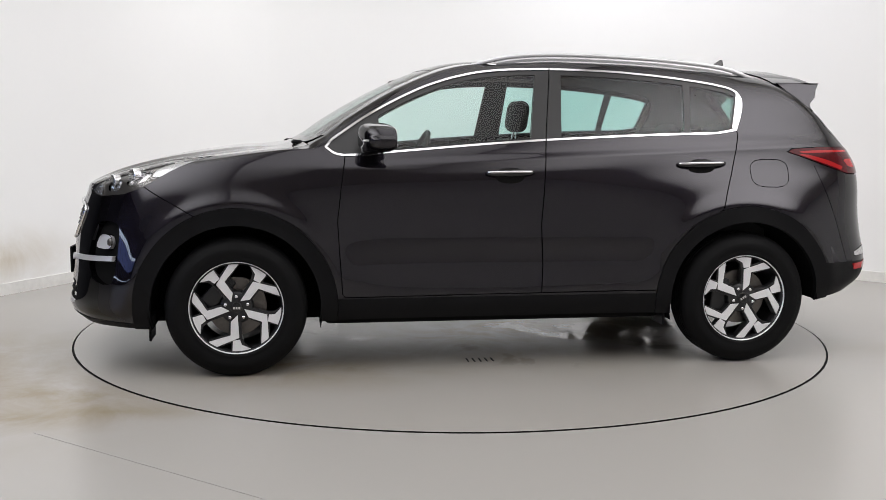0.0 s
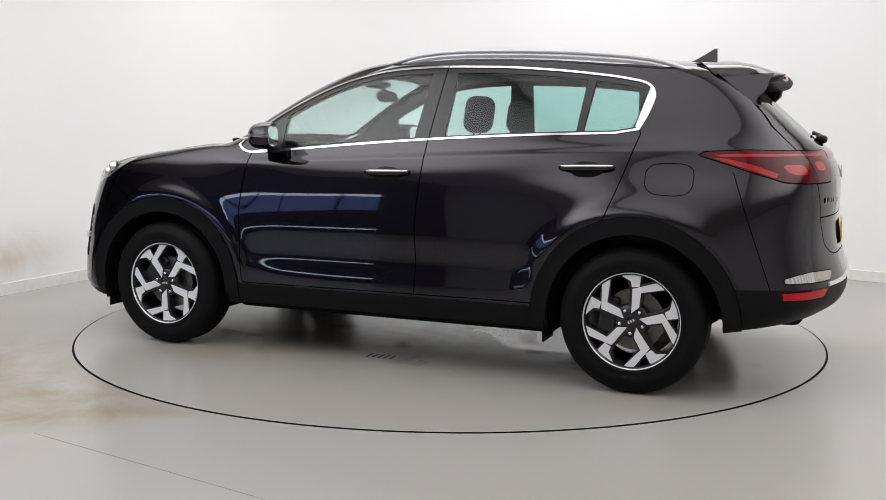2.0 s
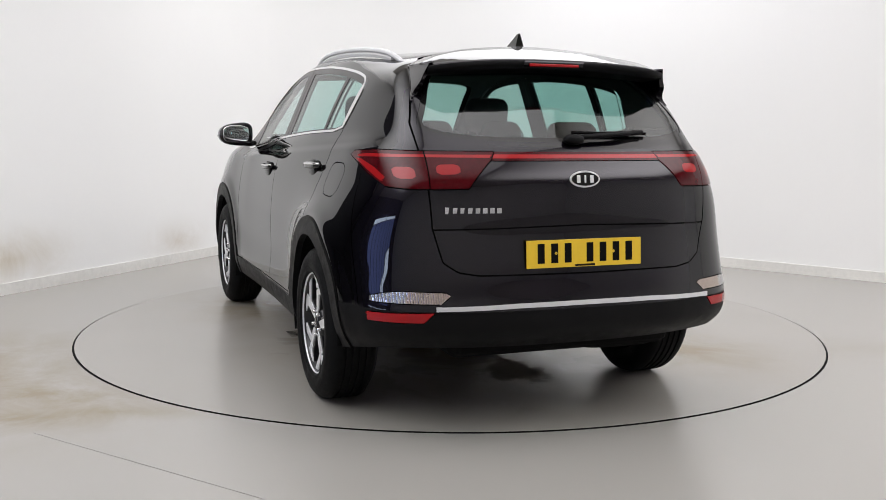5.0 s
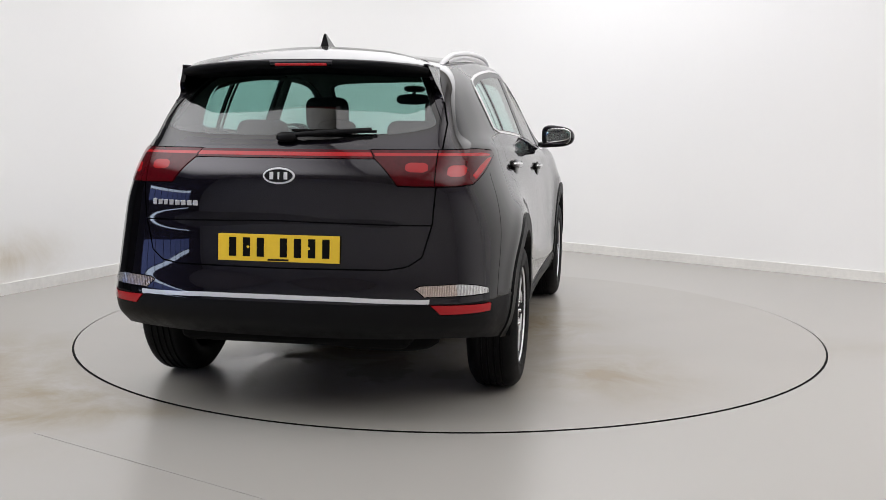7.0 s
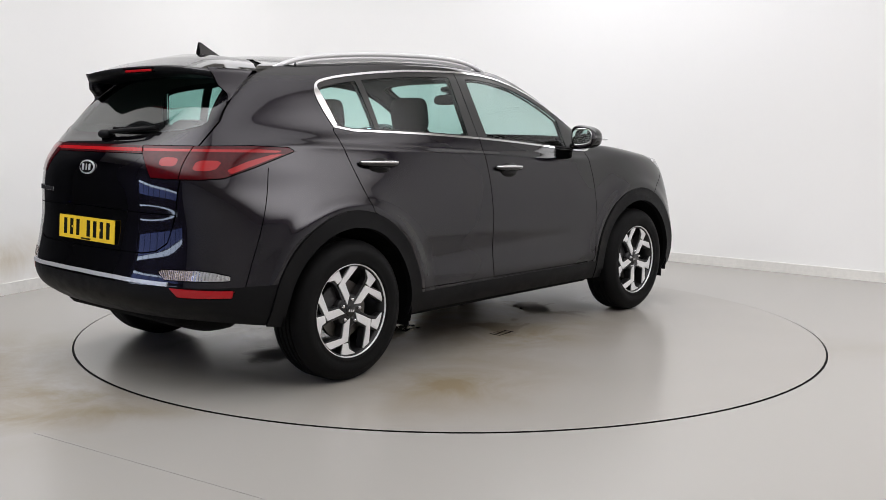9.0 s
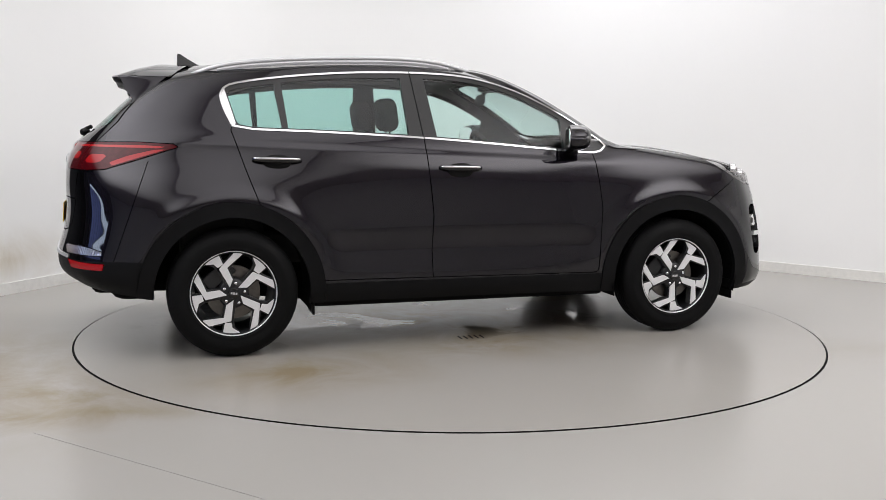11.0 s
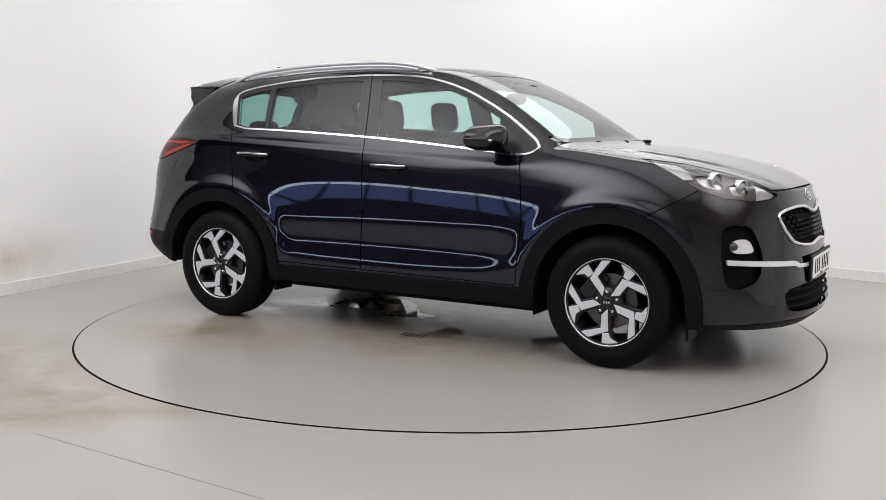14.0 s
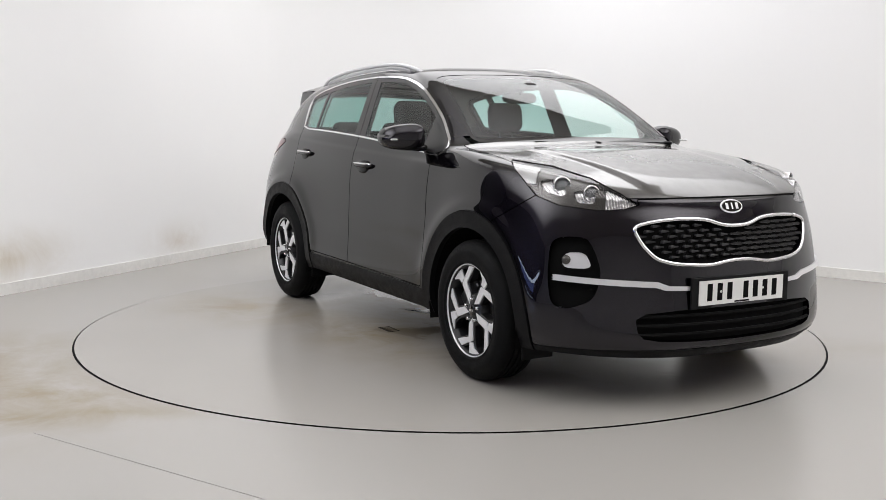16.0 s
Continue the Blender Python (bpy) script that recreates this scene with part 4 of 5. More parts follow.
def wheel_parts():
    w = new("wheel")
    R = .350
    prof = [(.229, .095), (.234, .106), (.240, .112), (.246, .1125), (.248, .1115), (.262, .117), (.285, .1185), (.300, .116), (.302, .1145), (.318, .109), (.332, .098), (.342, .086), (.3475, .074), (R, .062)]
    for k in (.045, .015, -.015, -.045):
        prof += [(R, k + .006), (R - .007, k + .004), (R - .007, k - .004), (R, k - .006)]
    prof += [(R, -.062), (.342, -.086), (.30, -.116), (.24, -.108), (.229, -.09)]
    tyre = part("tyre", lathe(prof, 80), TYRE, w, "black rubber road tyre with worn tread", smooth=False)
    me = tyre.data
    me.polygons.foreach_set("use_smooth", [abs(p.center.y) > .061 for p in me.polygons])
    part("rim_barrel", lathe([(.228, .097), (.219, .090), (.212, .03), (.200, -.02), (.197, -.095)], 72), DARKALLOY, w, smooth=True)
    part("rim_lip", lathe([(.2315, .094), (.2325, .1015), (.2300, .1032), (.2270, .1005), (.2262, .094)], 72), ALLOY, w, "bright machined rim edge", smooth=True)
    part("hub", lathe([(.001, .088), (.030, .088), (.036, .085), (.072, .083), (.082, .074), (.086, .03)], 48), DARKALLOY, w, smooth=True)
    part("hub_cap", lathe([(.001, .0935), (.026, .0935), (.0295, .0905), (.030, .084)], 40), GLOSSBLACK, w, "gloss black centre cap", smooth=True)
    for k in (-1, 0, 1):
        bm = bmesh.new()
        box(bm, k * .013 - .0045, k * .013 + .0045, .093, .0945, -.006, .006)
        part("cap_mark", bm, CHROME, w)
    k = 1 / 1128.0
    arm = [(42, -5), (79, 33), (157, 36), (190, 157), (225, 123), (172, -12)]
    arm_body = [(30, -24), (30, 24), (78, 42), (150, 47), (186, 160), (232, 120), (180, -26)]
    block = [(182, -15), (187, 24), (253, 27), (238, -83), (213, -26)]
    block_body = [(150, -22), (150, 32), (246, 34), (240, -84), (205, -40)]
    for i in range(5):
        turn = Matrix.Rotation(radians(90 + 72 * i), 4, "Y")
        # outline (u outward, v sideways) laid out with u along +x, v along +z
        spoke = part("spoke", prism([(u * k, v * k) for u, v in arm_body], .045, Matrix.Translation((0, .038, 0)), .003), DARKALLOY, w, at=turn)
        part("spoke_face", prism([(u * k, v * k) for u, v in arm], .007, Matrix.Translation((0, .0815, 0)), .0015), ALLOY, spoke, "bright machined spoke face")
        foot = part("spoke_foot", prism([(u * k, v * k) for u, v in block_body], .035, Matrix.Translation((0, .048, 0)), .003), DARKALLOY, w, at=turn)
        part("foot_face", prism([(u * k, v * k) for u, v in block], .007, Matrix.Translation((0, .0815, 0)), .0015), ALLOY, foot, "bright machined spoke face")
        a = radians(90 + 72 * i)
        nut = lathe([(.001, .100), (.006, .100), (.0085, .096), (.009, .078)], 12)
        part("wheel_nut", nut, CHROME, w, at=pose(.057 * math.cos(a), 0, .057 * math.sin(a)), smooth=True)
    part("brake_disc", lathe([(.06, .034), (.146, .034), (.146, .010), (.06, .010)], 48), STEEL, w, "worn steel brake disc")
    bm = bmesh.new()
    box(bm, .075, .165, -.02, .055, -.09, .09, .012)
    part("brake_caliper", bm, DARKALLOY, w, at=pose(0, 0, 0, 0, -40, 0))
    return w


def plate(parent, name, colour, m, label):
    p = part(name, prism([(-.26, -.0555), (.26, -.0555), (.26, .0555), (-.26, .0555)], .004, None, .001), colour, parent, label, at=m)
    x = -.218
    for k in range(7):
        bm = bmesh.new()
        box(bm, x, x + .031, .004, .0046, -.037, .041)
        part("plate_bar", bm, GAP, p)
        x += .060 if k != 3 else .099
    bm = bmesh.new()
    box(bm, -.045, .045, .004, .0045, -.0525, -.0445)
    part("plate_maker_bar", bm, PLASTIC, p)
    for s in (-1, 1):
        part("screw_cap", lathe([(.001, .0065), (.005, .006), (.0065, .004)], 12), colour, p, at=pose(s * .13, 0, .002))
    return p


def emblem(parent, m):
    """Oval badge: a bright ring, a black field and three plain bars."""
    def oval(a, b, n=40):
        return [(a * math.cos(2 * math.pi * q / n), b * math.sin(2 * math.pi * q / n)) for q in range(n)]
    e = part("badge", prism(oval(.068, .034), .006, None, .0015), SATIN, parent, "oval chrome badge", at=m)
    part("badge_field", prism(oval(.060, .0265), .002, Matrix.Translation((0, .0055, 0))), GLOSSBLACK, e)
    for k in (-1, 0, 1):
        bm = bmesh.new()
        box(bm, k * .030 - .008 + (.004 if k == 0 else 0), k * .030 + .008 - (.004 if k == 0 else 0), .007, .0095, -.015, .015, .001)
        part("badge_bar", bm, SATIN, e)


def blob(cx, cy, cz, ax, ay, az, power=2.6, n=28, m=16):
    """A soft-cornered ellipsoid."""
    bm = bmesh.new()
    rows = []

    def e(v, q):
        return math.copysign(abs(v) ** q, v)
    q = 2 / power
    for i in range(1, m):
        ph = math.pi * (i / m - .5)
        rows.append([bm.verts.new((cx + ax * e(math.cos(ph), q) * e(math.cos(2 * math.pi * k / n), q), cy + ay * e(math.cos(ph), q) * e(math.sin(2 * math.pi * k / n), q), cz + az * e(math.sin(ph), q))) for k in range(n)])
    for r, s in zip(rows, rows[1:]):
        for k in range(n):
            bm.faces.new((r[k], r[(k + 1) % n], s[(k + 1) % n], s[k]))
    bm.faces.new(rows[0][::-1])
    bm.faces.new(rows[-1])
    return bm


def door_mirror(c, side):
    h = blob(0, 0, 0, .088, .112, .071, 2.9, 40, 22)
    for v in h.verts:
        if v.co.x < -.045:
            v.co.x = -.045 + (v.co.x + .045) * .25
        v.co.z -= .06 * (v.co.y / .112) * (.25 if v.co.z > 0 else -.15) * 1.0
        v.co.x -= .035 * (v.co.y / .112)
        v.co.y *= side
    if side < 0:
        bmesh.ops.reverse_faces(h, faces=h.faces)
    m = part("door_mirror", h, PAINT, c, "gloss black door mirror", smooth=True, at=pose(.632, .938 * side, 1.190))
    g = blob(0, 0, 0, .004, .088, .054, 3.0, 32, 14)
    part("mirror_glass", g, MIRROR, m, "silvered mirror glass", smooth=True, at=pose(-.058, .004 * side, .002, 0, 0, 14 * side))
    bm = blob(0, 0, 0, .010, .052, .006, 3.0, 20, 8)
    part("indicator", bm, INDICATOR, m, "clear indicator strip", smooth=True, at=pose(.058, .058 * side, -.012, 0, 0, -32 * side))
    arm = blob(0, 0, 0, .05, .05, .022, 2.4, 24, 12)
    part("mirror_arm", arm, GLOSSBLACK, m, smooth=True, at=pose(.035, -.088 * side, -.055, 0, 0, 15 * side))


def door_handle(c, door, side, x0, x1, z):
    xm, L = (x0 + x1) / 2, (x1 - x0) / 2
    y = on_side(xm, z)
    lean = math.degrees(math.atan2(on_side(x1, z) - on_side(x0, z), x1 - x0))
    # black bulge whose colour stands for the shade in the handle recess
    cup = blob(0, 0, 0, .076, .013, .042, 2.3, 32, 14)
    part("handle_recess_shade", cup, CUP, door, smooth=True, at=pose(xm, (y + .006) * side, z - .014, 0, 0, lean * side))
    bm = bmesh.new()
    rows = []
    for i in range(17):
        t = i / 16 * 2 - 1
        h = .0175 * (1 - .45 * abs(t) ** 3)
        off = .034 * (1 - .55 * t ** 4)
        ring = []
        for k in range(10):
            a = 2 * math.pi * k / 10
            ring.append(bm.verts.new((t * L, (off - .007 + .0085 * math.cos(a)), h * math.sin(a))))
        rows.append(ring)
    for r, s in zip(rows, rows[1:]):
        for k in range(10):
            bm.faces.new((r[k], r[(k + 1) % 10], s[(k + 1) % 10], s[k]))
    bm.faces.new(rows[0][::-1])
    bm.faces.new(rows[-1])
    bmesh.ops.recalc_face_normals(bm, faces=bm.faces)
    if side < 0:
        bmesh.ops.scale(bm, vec=(1, -1, 1), verts=bm.verts)
        bmesh.ops.reverse_faces(bm, faces=bm.faces)
    at = pose(xm, y * side, z, 0, 1.2, lean * side)
    hd = part("door_handle", bm, GLOSSBLACK, door, "black door handle with a chrome strip", smooth=True, at=at)
    strip = []
    for i in range(17):
        t = i / 16 * 2 - 1
        strip.append((t * L * .97, (.034 * (1 - .55 * t ** 4) - .001) * side, .0065 * (1 - .3 * abs(t) ** 3)))
    part("handle_strip", sweep(strip, .0042, 8, 1.5), CHROME, hd, "chrome strip", smooth=True)


def seat(c, x, y, bench=False):
    w = .25 if not bench else .60
    s = new("rear_bench_seat" if bench else "front_seat")
    s.parent = c
    bm = bmesh.new()
    box(bm, x - .02, x + .48, y - w, y + w, .46, .64, .05)
    part("seat_cushion", bm, SEATCLOTH, s, smooth=True)
    n = [y] if not bench else [y - .38, y, y + .38]
    bm = bmesh.new()
    top = .62 if not bench else .60
    box(bm, -.07, .07, -w, w, 0, top, .055)
    part("backrest", bm, SEATCLOTH, s, "black cloth seat back", smooth=True, at=pose(x + .02, y, .58, 0, -17, 0))
    for yy in n:
        small = bench and yy == y
        bm = bmesh.new()
        box(bm, -.055, .055, -.13 if not small else -.10, .13 if not small else .10, .0, .20 if not bench else .15, .052)
        zz, xx = (.58 + (top + .045) * math.cos(radians(17)), x + .02 - (top + .045) * math.sin(radians(17)))
        if bench:
            zz -= .07
        hr = part("headrest", bm, SEATCLOTH, s, smooth=True, at=pose(xx, yy, zz, 0, -8, 0))
        for q in (-.05, .05):
            part("headrest_post", sweep([(0, q, -.09), (0, q, .03)], .006), CHROME, hr)
    return s


def on_top(x, y):
    """z of the roof at (x, y)."""
    V = BODY[0]
    V = V[V[:, 2] > 1.45]
    d = (V[:, 0] - x) ** 2 + (V[:, 1] - abs(y)) ** 2
    k = np.argsort(d)[:8]
    w = 1 / (d[k] + 1e-5)
    return float((V[k, 2] * w).sum() / w.sum())


def spoiler(c):
    """Roof-end spoiler with side fins and a dark underside."""
    bm = bmesh.new()
    n = 24
    rows = []
    for i in range(n + 1):
        t = i / n * 2 - 1
        y = t * .556
        e = abs(t)
        fx = -1.50 - .125 * e ** 2.5
        fz = on_top(fx, y) + .005
        bx = -1.922 - .012 * min(1.0, e / .8) ** 2 + .045 * max(0.0, (e - .8) / .2) ** 2
        bz = 1.530 - .034 * e ** 2.5
        rows.append([(fx, y, fz), (fx - .16, y, fz + .006 * (1 - e)), ((fx + bx) / 2 - .06, y, (fz + bz) / 2 + .012), (bx + .03, y, bz + .004), (bx, y, bz - .004), (bx + .012, y, bz - .030), (bx + .10, y, bz - .038), (-1.735, y * .98, 1.478 - .02 * e)])
    vs = [[bm.verts.new(q) for q in r] for r in rows]
    for r, s in zip(vs, vs[1:]):
        for k in range(7):
            bm.faces.new((r[k], r[k + 1], s[k + 1], s[k]))
    bmesh.ops.recalc_face_normals(bm, faces=bm.faces)
    sp = part("spoiler", bm, PAINT, c, "gloss black roof spoiler", smooth=True)
    sp.data.materials.append(PLASTIC)
    for p in sp.data.polygons:
        if p.center.z < 1.512 and p.normal.z < -.1:
            p.material_index = 1
    for s in (1, -1):
        bm = bmesh.new()
        rows = []
        low_x, high_x = on_back(.612, 1.352), on_back(.552, 1.498)
        for k in range(17):
            t = k / 16
            z = 1.352 + .158 * t
            y0 = float(np.interp(z, [1.35, 1.43, 1.498], [.612, .580, .552]))
            x0 = low_x + (high_x - low_x) * t - .004
            g = min(1.0, t / .55)
            g = g * g * (3 - 2 * g)
            xr = (x0 - .006) * (1 - g) + min(-1.868 - .026 * abs(2 * t - .9) ** 2.2, x0 - .006) * g
            yr = (y0 + .002) * (1 - g) + (.612 - .062 * t) * g
            rows.append([bm.verts.new(q) for q in ((x0, (y0 + .004) * s, z), ((x0 + xr) / 2, ((y0 + yr) / 2 + .004) * s, z), (xr, yr * s, z), (xr + .006, (yr - .018) * s, z), ((x0 + xr) / 2 - .004, ((y0 + yr) / 2 - .030) * s, z), (x0 + .004, (y0 - .035) * s, z))])
        for r, q in zip(rows, rows[1:]):
            for k in range(6):
                bm.faces.new((r[k], r[(k + 1) % 6], q[(k + 1) % 6], q[k]))
            for k in (0, 2, 3, 5):
                bm.edges.get((r[k], q[k])).smooth = False
        bm.faces.new(rows[0])
        bm.faces.new(rows[-1])
        bmesh.ops.recalc_face_normals(bm, faces=bm.faces)
        part("spoiler_fin", bm, PAINT, sp, smooth=True)
    bm = bmesh.new()
    box(bm, -.006, .004, -.115, .115, -.006, .006, .003)
    part("high_brake_light", bm, REDLENS, sp, "red high-level brake light", at=pose(-1.918, 0, 1.508))


def car():
    c = new("car")
    tagged(c, "black five-door SUV with chrome window trim, parked on the turntable", "car")
    low = MID[:, 2] < 1.24
    for side in (1, -1):
        fd = skin("front_door", "door_front", PAINT, c, side)
        rd = skin("rear_door", "door_rear", PAINT, c, side)
        skin("door_card", "door_front", TRIM, fd, side, -.05, 0)
        skin("door_card", "door_rear", TRIM, rd, side, -.05, 0)
        skin("front_window", "glass_front", GLASS, fd, side, -.004, 0.004, label="green-tinted side window")
        skin("rear_window", "glass_rear", GLASS_BACK, rd, side, -.004, 0.004, label="darker tinted side window")
        skin("quarter_window", "glass_quarter", GLASS_BACK, rd, side, -.004, 0.004)
        skin("window_chrome", "window_chrome", CHROME, c, side, .004, .008, label="chrome window surround")
        skin("pillar_cover", "pillar_cover", PILLAR, c, side, -.002)
        skin("pillar_lining", "pillar_cover", TRIM, c, side, -.03, 0)
        if side > 0:
            flap = skin("fuel_flap", "fuel_flap", PAINT, c, side, label="fuel filler flap")
            skin("flap_gap", "fuel_gap", GAP, flap, side, -.009, 0)
        else:
            skin("quarter_panel", ["fuel_flap", "fuel_gap"], PAINT, c, side, 0, 0)
        skin("wheel_arch_trim", "arch_trim_front", PLASTIC, c, side, .008, .03, label="black plastic wheel arch trim")
        skin("wheel_arch_trim", "arch_trim_rear", PLASTIC, c, side, .008, .03, label="black plastic wheel arch trim")
        skin("sill_trim", "sill_trim", PLASTIC, c, side, .004, .02)
        door_handle(c, fd, side, -.174, .077, 1.016)
        door_handle(c, rd, side, -1.222, -.955, 1.063)
        door_mirror(c, side)
        # headlamp: clear cover, dark bowl, bright reflectors, two projectors
        hl = skin("headlamp", "headlamp", CLEAR, c, side, 0, .004, label="clear headlamp with two projectors")
        bright = inside("lamp_tip") | inside("lamp_bowl") | inside("lamp_bowl_two") | inside("lamp_inner")
        skin("lamp_bowl", "headlamp", DARKLAMP, hl, side, -.022, 0, mask=~bright)
        for key, push in (("lamp_tip", -.012), ("lamp_bowl", -.034), ("lamp_bowl_two", -.034), ("lamp_inner", -.014)):
            skin("lamp_reflector", "headlamp", REFLECTOR_SILVER if key == "lamp_tip" else FLUTED, hl, side, push, .012, mask=inside(key))
        for (x, y, z), r in (((1.818, .712, .985), .042), ((1.925, .628, .953), .038)):
            a = pose(x + .010, (y + .006) * side, z + .004, 0, 0, -90 + 28 * side)
            pr = part("projector_ring", lathe([(r * .80, -.02), (r * .80, .012), (r * .92, .016), (r, .010), (r, -.02)], 32), CHROME, hl, at=a, smooth=True)
            part("projector_lens", lathe([(.001, .014), (r * .4, .011), (r * .7, .003), (r * .8, -.008)], 28), LENS, pr, "glass projector lens", smooth=True)
        fog = skin("fog_lamp", "fog_lamp", SATIN, c, side, -.012, .02, label="bright fog lamp insert")
        part("fog_lens", lathe([(.001, .005), (.014, .004), (.019, -.002), (.022, -.008)], 24), DARKLAMP, fog, at=pose(on_front(.775, .668) - .012, .775 * side, .668, 0, 0, -90 + 38 * side), smooth=True)
        skin("fog_lamp_housing", "fog_housing", GAP, c, side, -.030, 0)
        skin("bumper_strip", "strip_front", SATIN, c, side, .008, .02, label="satin silver bumper strip")
        glow = inside("glow_sweep") | inside("glow_one") | inside("glow_two") | inside("glow_three")
        tl = skin("tail_lamp", "tail_lamp_outer", REDDARK, c, side, .003, mask=~glow, label="red tail lamp wrapping the corner")
        skin("lamp_element", "tail_lamp_outer", REDGLOW, tl, side, .003, 0, mask=glow)
        ti = skin("tail_lamp_inner", "tail_lamp_inner", REDDARK, c, side, .003, mask=~glow, label="red tail lamp on the tailgate")
        skin("lamp_element", "tail_lamp_inner", REDGLOW, ti, side, .003, 0, mask=glow)
        rv = skin("reversing_lamp", "reverse_lamp", FLUTED, c, side, .002, mask=~inside("reverse_split"), label="clear reversing lamp")
        skin("lamp_element", "reverse_lamp", AMBERED, rv, side, .002, mask=inside("reverse_split"))
        skin("reflector", "reflector", REDLENS, c, side, .002, label="red reflector")
        # roof rail
        pts = []
        for k in range(25):
            t = k / 24
            x = .10 - 1.61 * t
            lift = .038 * min(1, math.sin(math.pi * t) * 2.6) ** .7 if 0 < t < 1 else -.006
            V = BODY[0]
            q = V[np.argmin((V[:, 0] - x) ** 2 + (V[:, 1] - .545) ** 2 + np.where(V[:, 2] < 1.45, 9, 0))]
            pts.append((x, (.560 - .03 * (1 - math.sin(math.pi * t) ** .5)) * side, q[2] + lift))
        for _ in range(3):
            pts = [pts[0]] + [tuple((a + 2 * b + d) / 4 for a, b, d in zip(*tri)) for tri in zip(pts, pts[1:], pts[2:])] + [pts[-1]]
        part("roof_rail", sweep(pts, .012, 10, 1.0), RAIL, c, "satin silver roof rail", smooth=True)
        foot = [(x, y * .993, z - .020) for x, y, z in pts[2:-2]]
        part("rail_foot", sweep(foot, .010, 6, 1.6), RAIL, c)
        # wheel wells and flaps
        for x in (1.335, -1.335):
            bm = bmesh.new()
            rows = []
            for k in range(33):
                a = math.pi * (k / 32 * (1.16 if x > 0 else 1.09) - .08)
                rows.append([bm.verts.new((x + .425 * math.cos(a), y * side, .345 + .425 * math.sin(a))) for y in (.52, .905)])
            for r, s in zip(rows, rows[1:]):
                bm.faces.new((r[0], r[1], s[1], s[0]))
            bm.faces.new([r[0] for r in rows])
            part("wheel_well", bm, WELL, c, "black wheel arch liner")
        for x, z in ((1.755, .185), (-.900, .205)):
            bm = bmesh.new()
            box(bm, x - .006, x + .006, .70, .87, z, z + .12, .004)
            if side < 0:
                bmesh.ops.scale(bm, vec=(1, -1, 1), verts=bm.verts)
                bmesh.ops.reverse_faces(bm, faces=bm.faces)
            part("air_flap", bm, PLASTIC, c)
        skin("rear_bumper_corner", "bumper_rear", PAINT, c, side, mask=MID[:, 1] > .50)
    skin("body_shell", "shell", PAINT, c, both=True)
    skin("cabin_lining", "shell", HEADLINER, c, both=True, push=-.03, skirt=0, mask=(MID[:, 2] > 1.26) & (MID[:, 0] < .5))
    skin("body_lining", "shell", TRIM, c, both=True, push=-.035, skirt=0, mask=((MID[:, 2] <= 1.26) | (MID[:, 0] >= .5)) & (MID[:, 0] < 1.0))
    skin("shut_line", "gap", GAP, c, both=True, push=-.009, skirt=0)
    ws = skin("windscreen", "screen", SCREENGLASS, c, both=True, push=-.002, skirt=0.004, mask=inside("screen_in"), label="large green-tinted windscreen")
    skin("windscreen_border", "screen", GLOSSBLACK, ws, both=True, push=-.002, skirt=0.004, mask=~inside("screen_in"))
    skin("cowl_panel", "cowl", PLASTIC, c, both=True, push=-.006, mask=MID[:, 1] < .60)
    skin("bonnet", "bonnet", BONNET, c, both=True, label="gloss black bonnet, lighter and mottled")
    skin("front_bumper", "bumper_front", PAINT, c, both=True, skirt=.035)
    skin("front_lip", "lip", PLASTIC, c, both=True, push=.003)
    tg = skin("tailgate", "tailgate", PAINT, c, both=True)
    skin("tailgate_lining", "tailgate", TRIM, tg, both=True, push=-.04, skirt=0)
    rg = skin("rear_window_glass", "rear_glass", GLASS_REAR, tg, both=True, push=-.003, skirt=.004, mask=inside("rear_glass_in"), label="dark tinted rear window")
    skin("rear_window_border", "rear_glass", GLOSSBLACK, tg, both=True, push=-.003, skirt=.004, mask=~inside("rear_glass_in"))
    skin("light_bar", "light_bar", REDDARK, tg, both=True, push=.004, mask=~inside("bar_line"), label="thin red light bar across the tailgate")
    skin("bar_line", "light_bar", REDLENS, tg, both=True, push=.005, mask=inside("bar_line"), label="bright red line of the light bar")
    skin("rear_bumper", "bumper_rear", PAINT, c, both=True, mask=MID[:, 1] <= .50)
    skin("rear_bumper_lower", "bumper_lower", PLASTIC, c, both=True)
    skin("rear_bumper_strip", "strip_rear", SATIN, c, both=True, push=.008, skirt=.02)
    spoiler(c)

    # nose: grille with a chrome frame and staggered blades, lower intake with bars
    gr = skin("grille", "grille", GAP, c, both=True, push=-.03, skirt=0, label="black grille with a chrome frame")
    full = rounded([(y, z) for y, z in GRILLE] + [(-y, z) for y, z in GRILLE[-2:0:-1]], 2)
    full = np.roll(full, -14, 0)
    ring = [(on_front(y, z) + .004, y, z) for y, z in full]
    part("grille_frame", sweep(ring + [ring[0]], .0095, 8), CHROME, gr, "chrome grille frame", smooth=True)
    inner = np.array(full)
    row = 0
    z = .662
    while z < .845:
        y = -.52 + (.035 if row % 2 else 0)
        while y < .53:
            if signed(inner, np.array([[y, z]]))[0] < -.020:
                s = 1 if y >= 0 else -1
                bm = bmesh.new()
                a = [bm.verts.new(q) for q in ((0, -.030 * s, -.004), (.010, .024 * s, -.007), (.014, .030 * s, .0), (.010, .020 * s, .0085), (0, -.030 * s, .001))]
                b = [bm.verts.new((v.co.x - .016, v.co.y, v.co.z - .002)) for v in a]
                bm.faces.new(a)
                bm.faces.new(b[::-1])
                for k in range(5):
                    bm.faces.new((a[k], a[(k + 1) % 5], b[(k + 1) % 5], b[k]))
                bmesh.ops.recalc_face_normals(bm, faces=bm.faces)
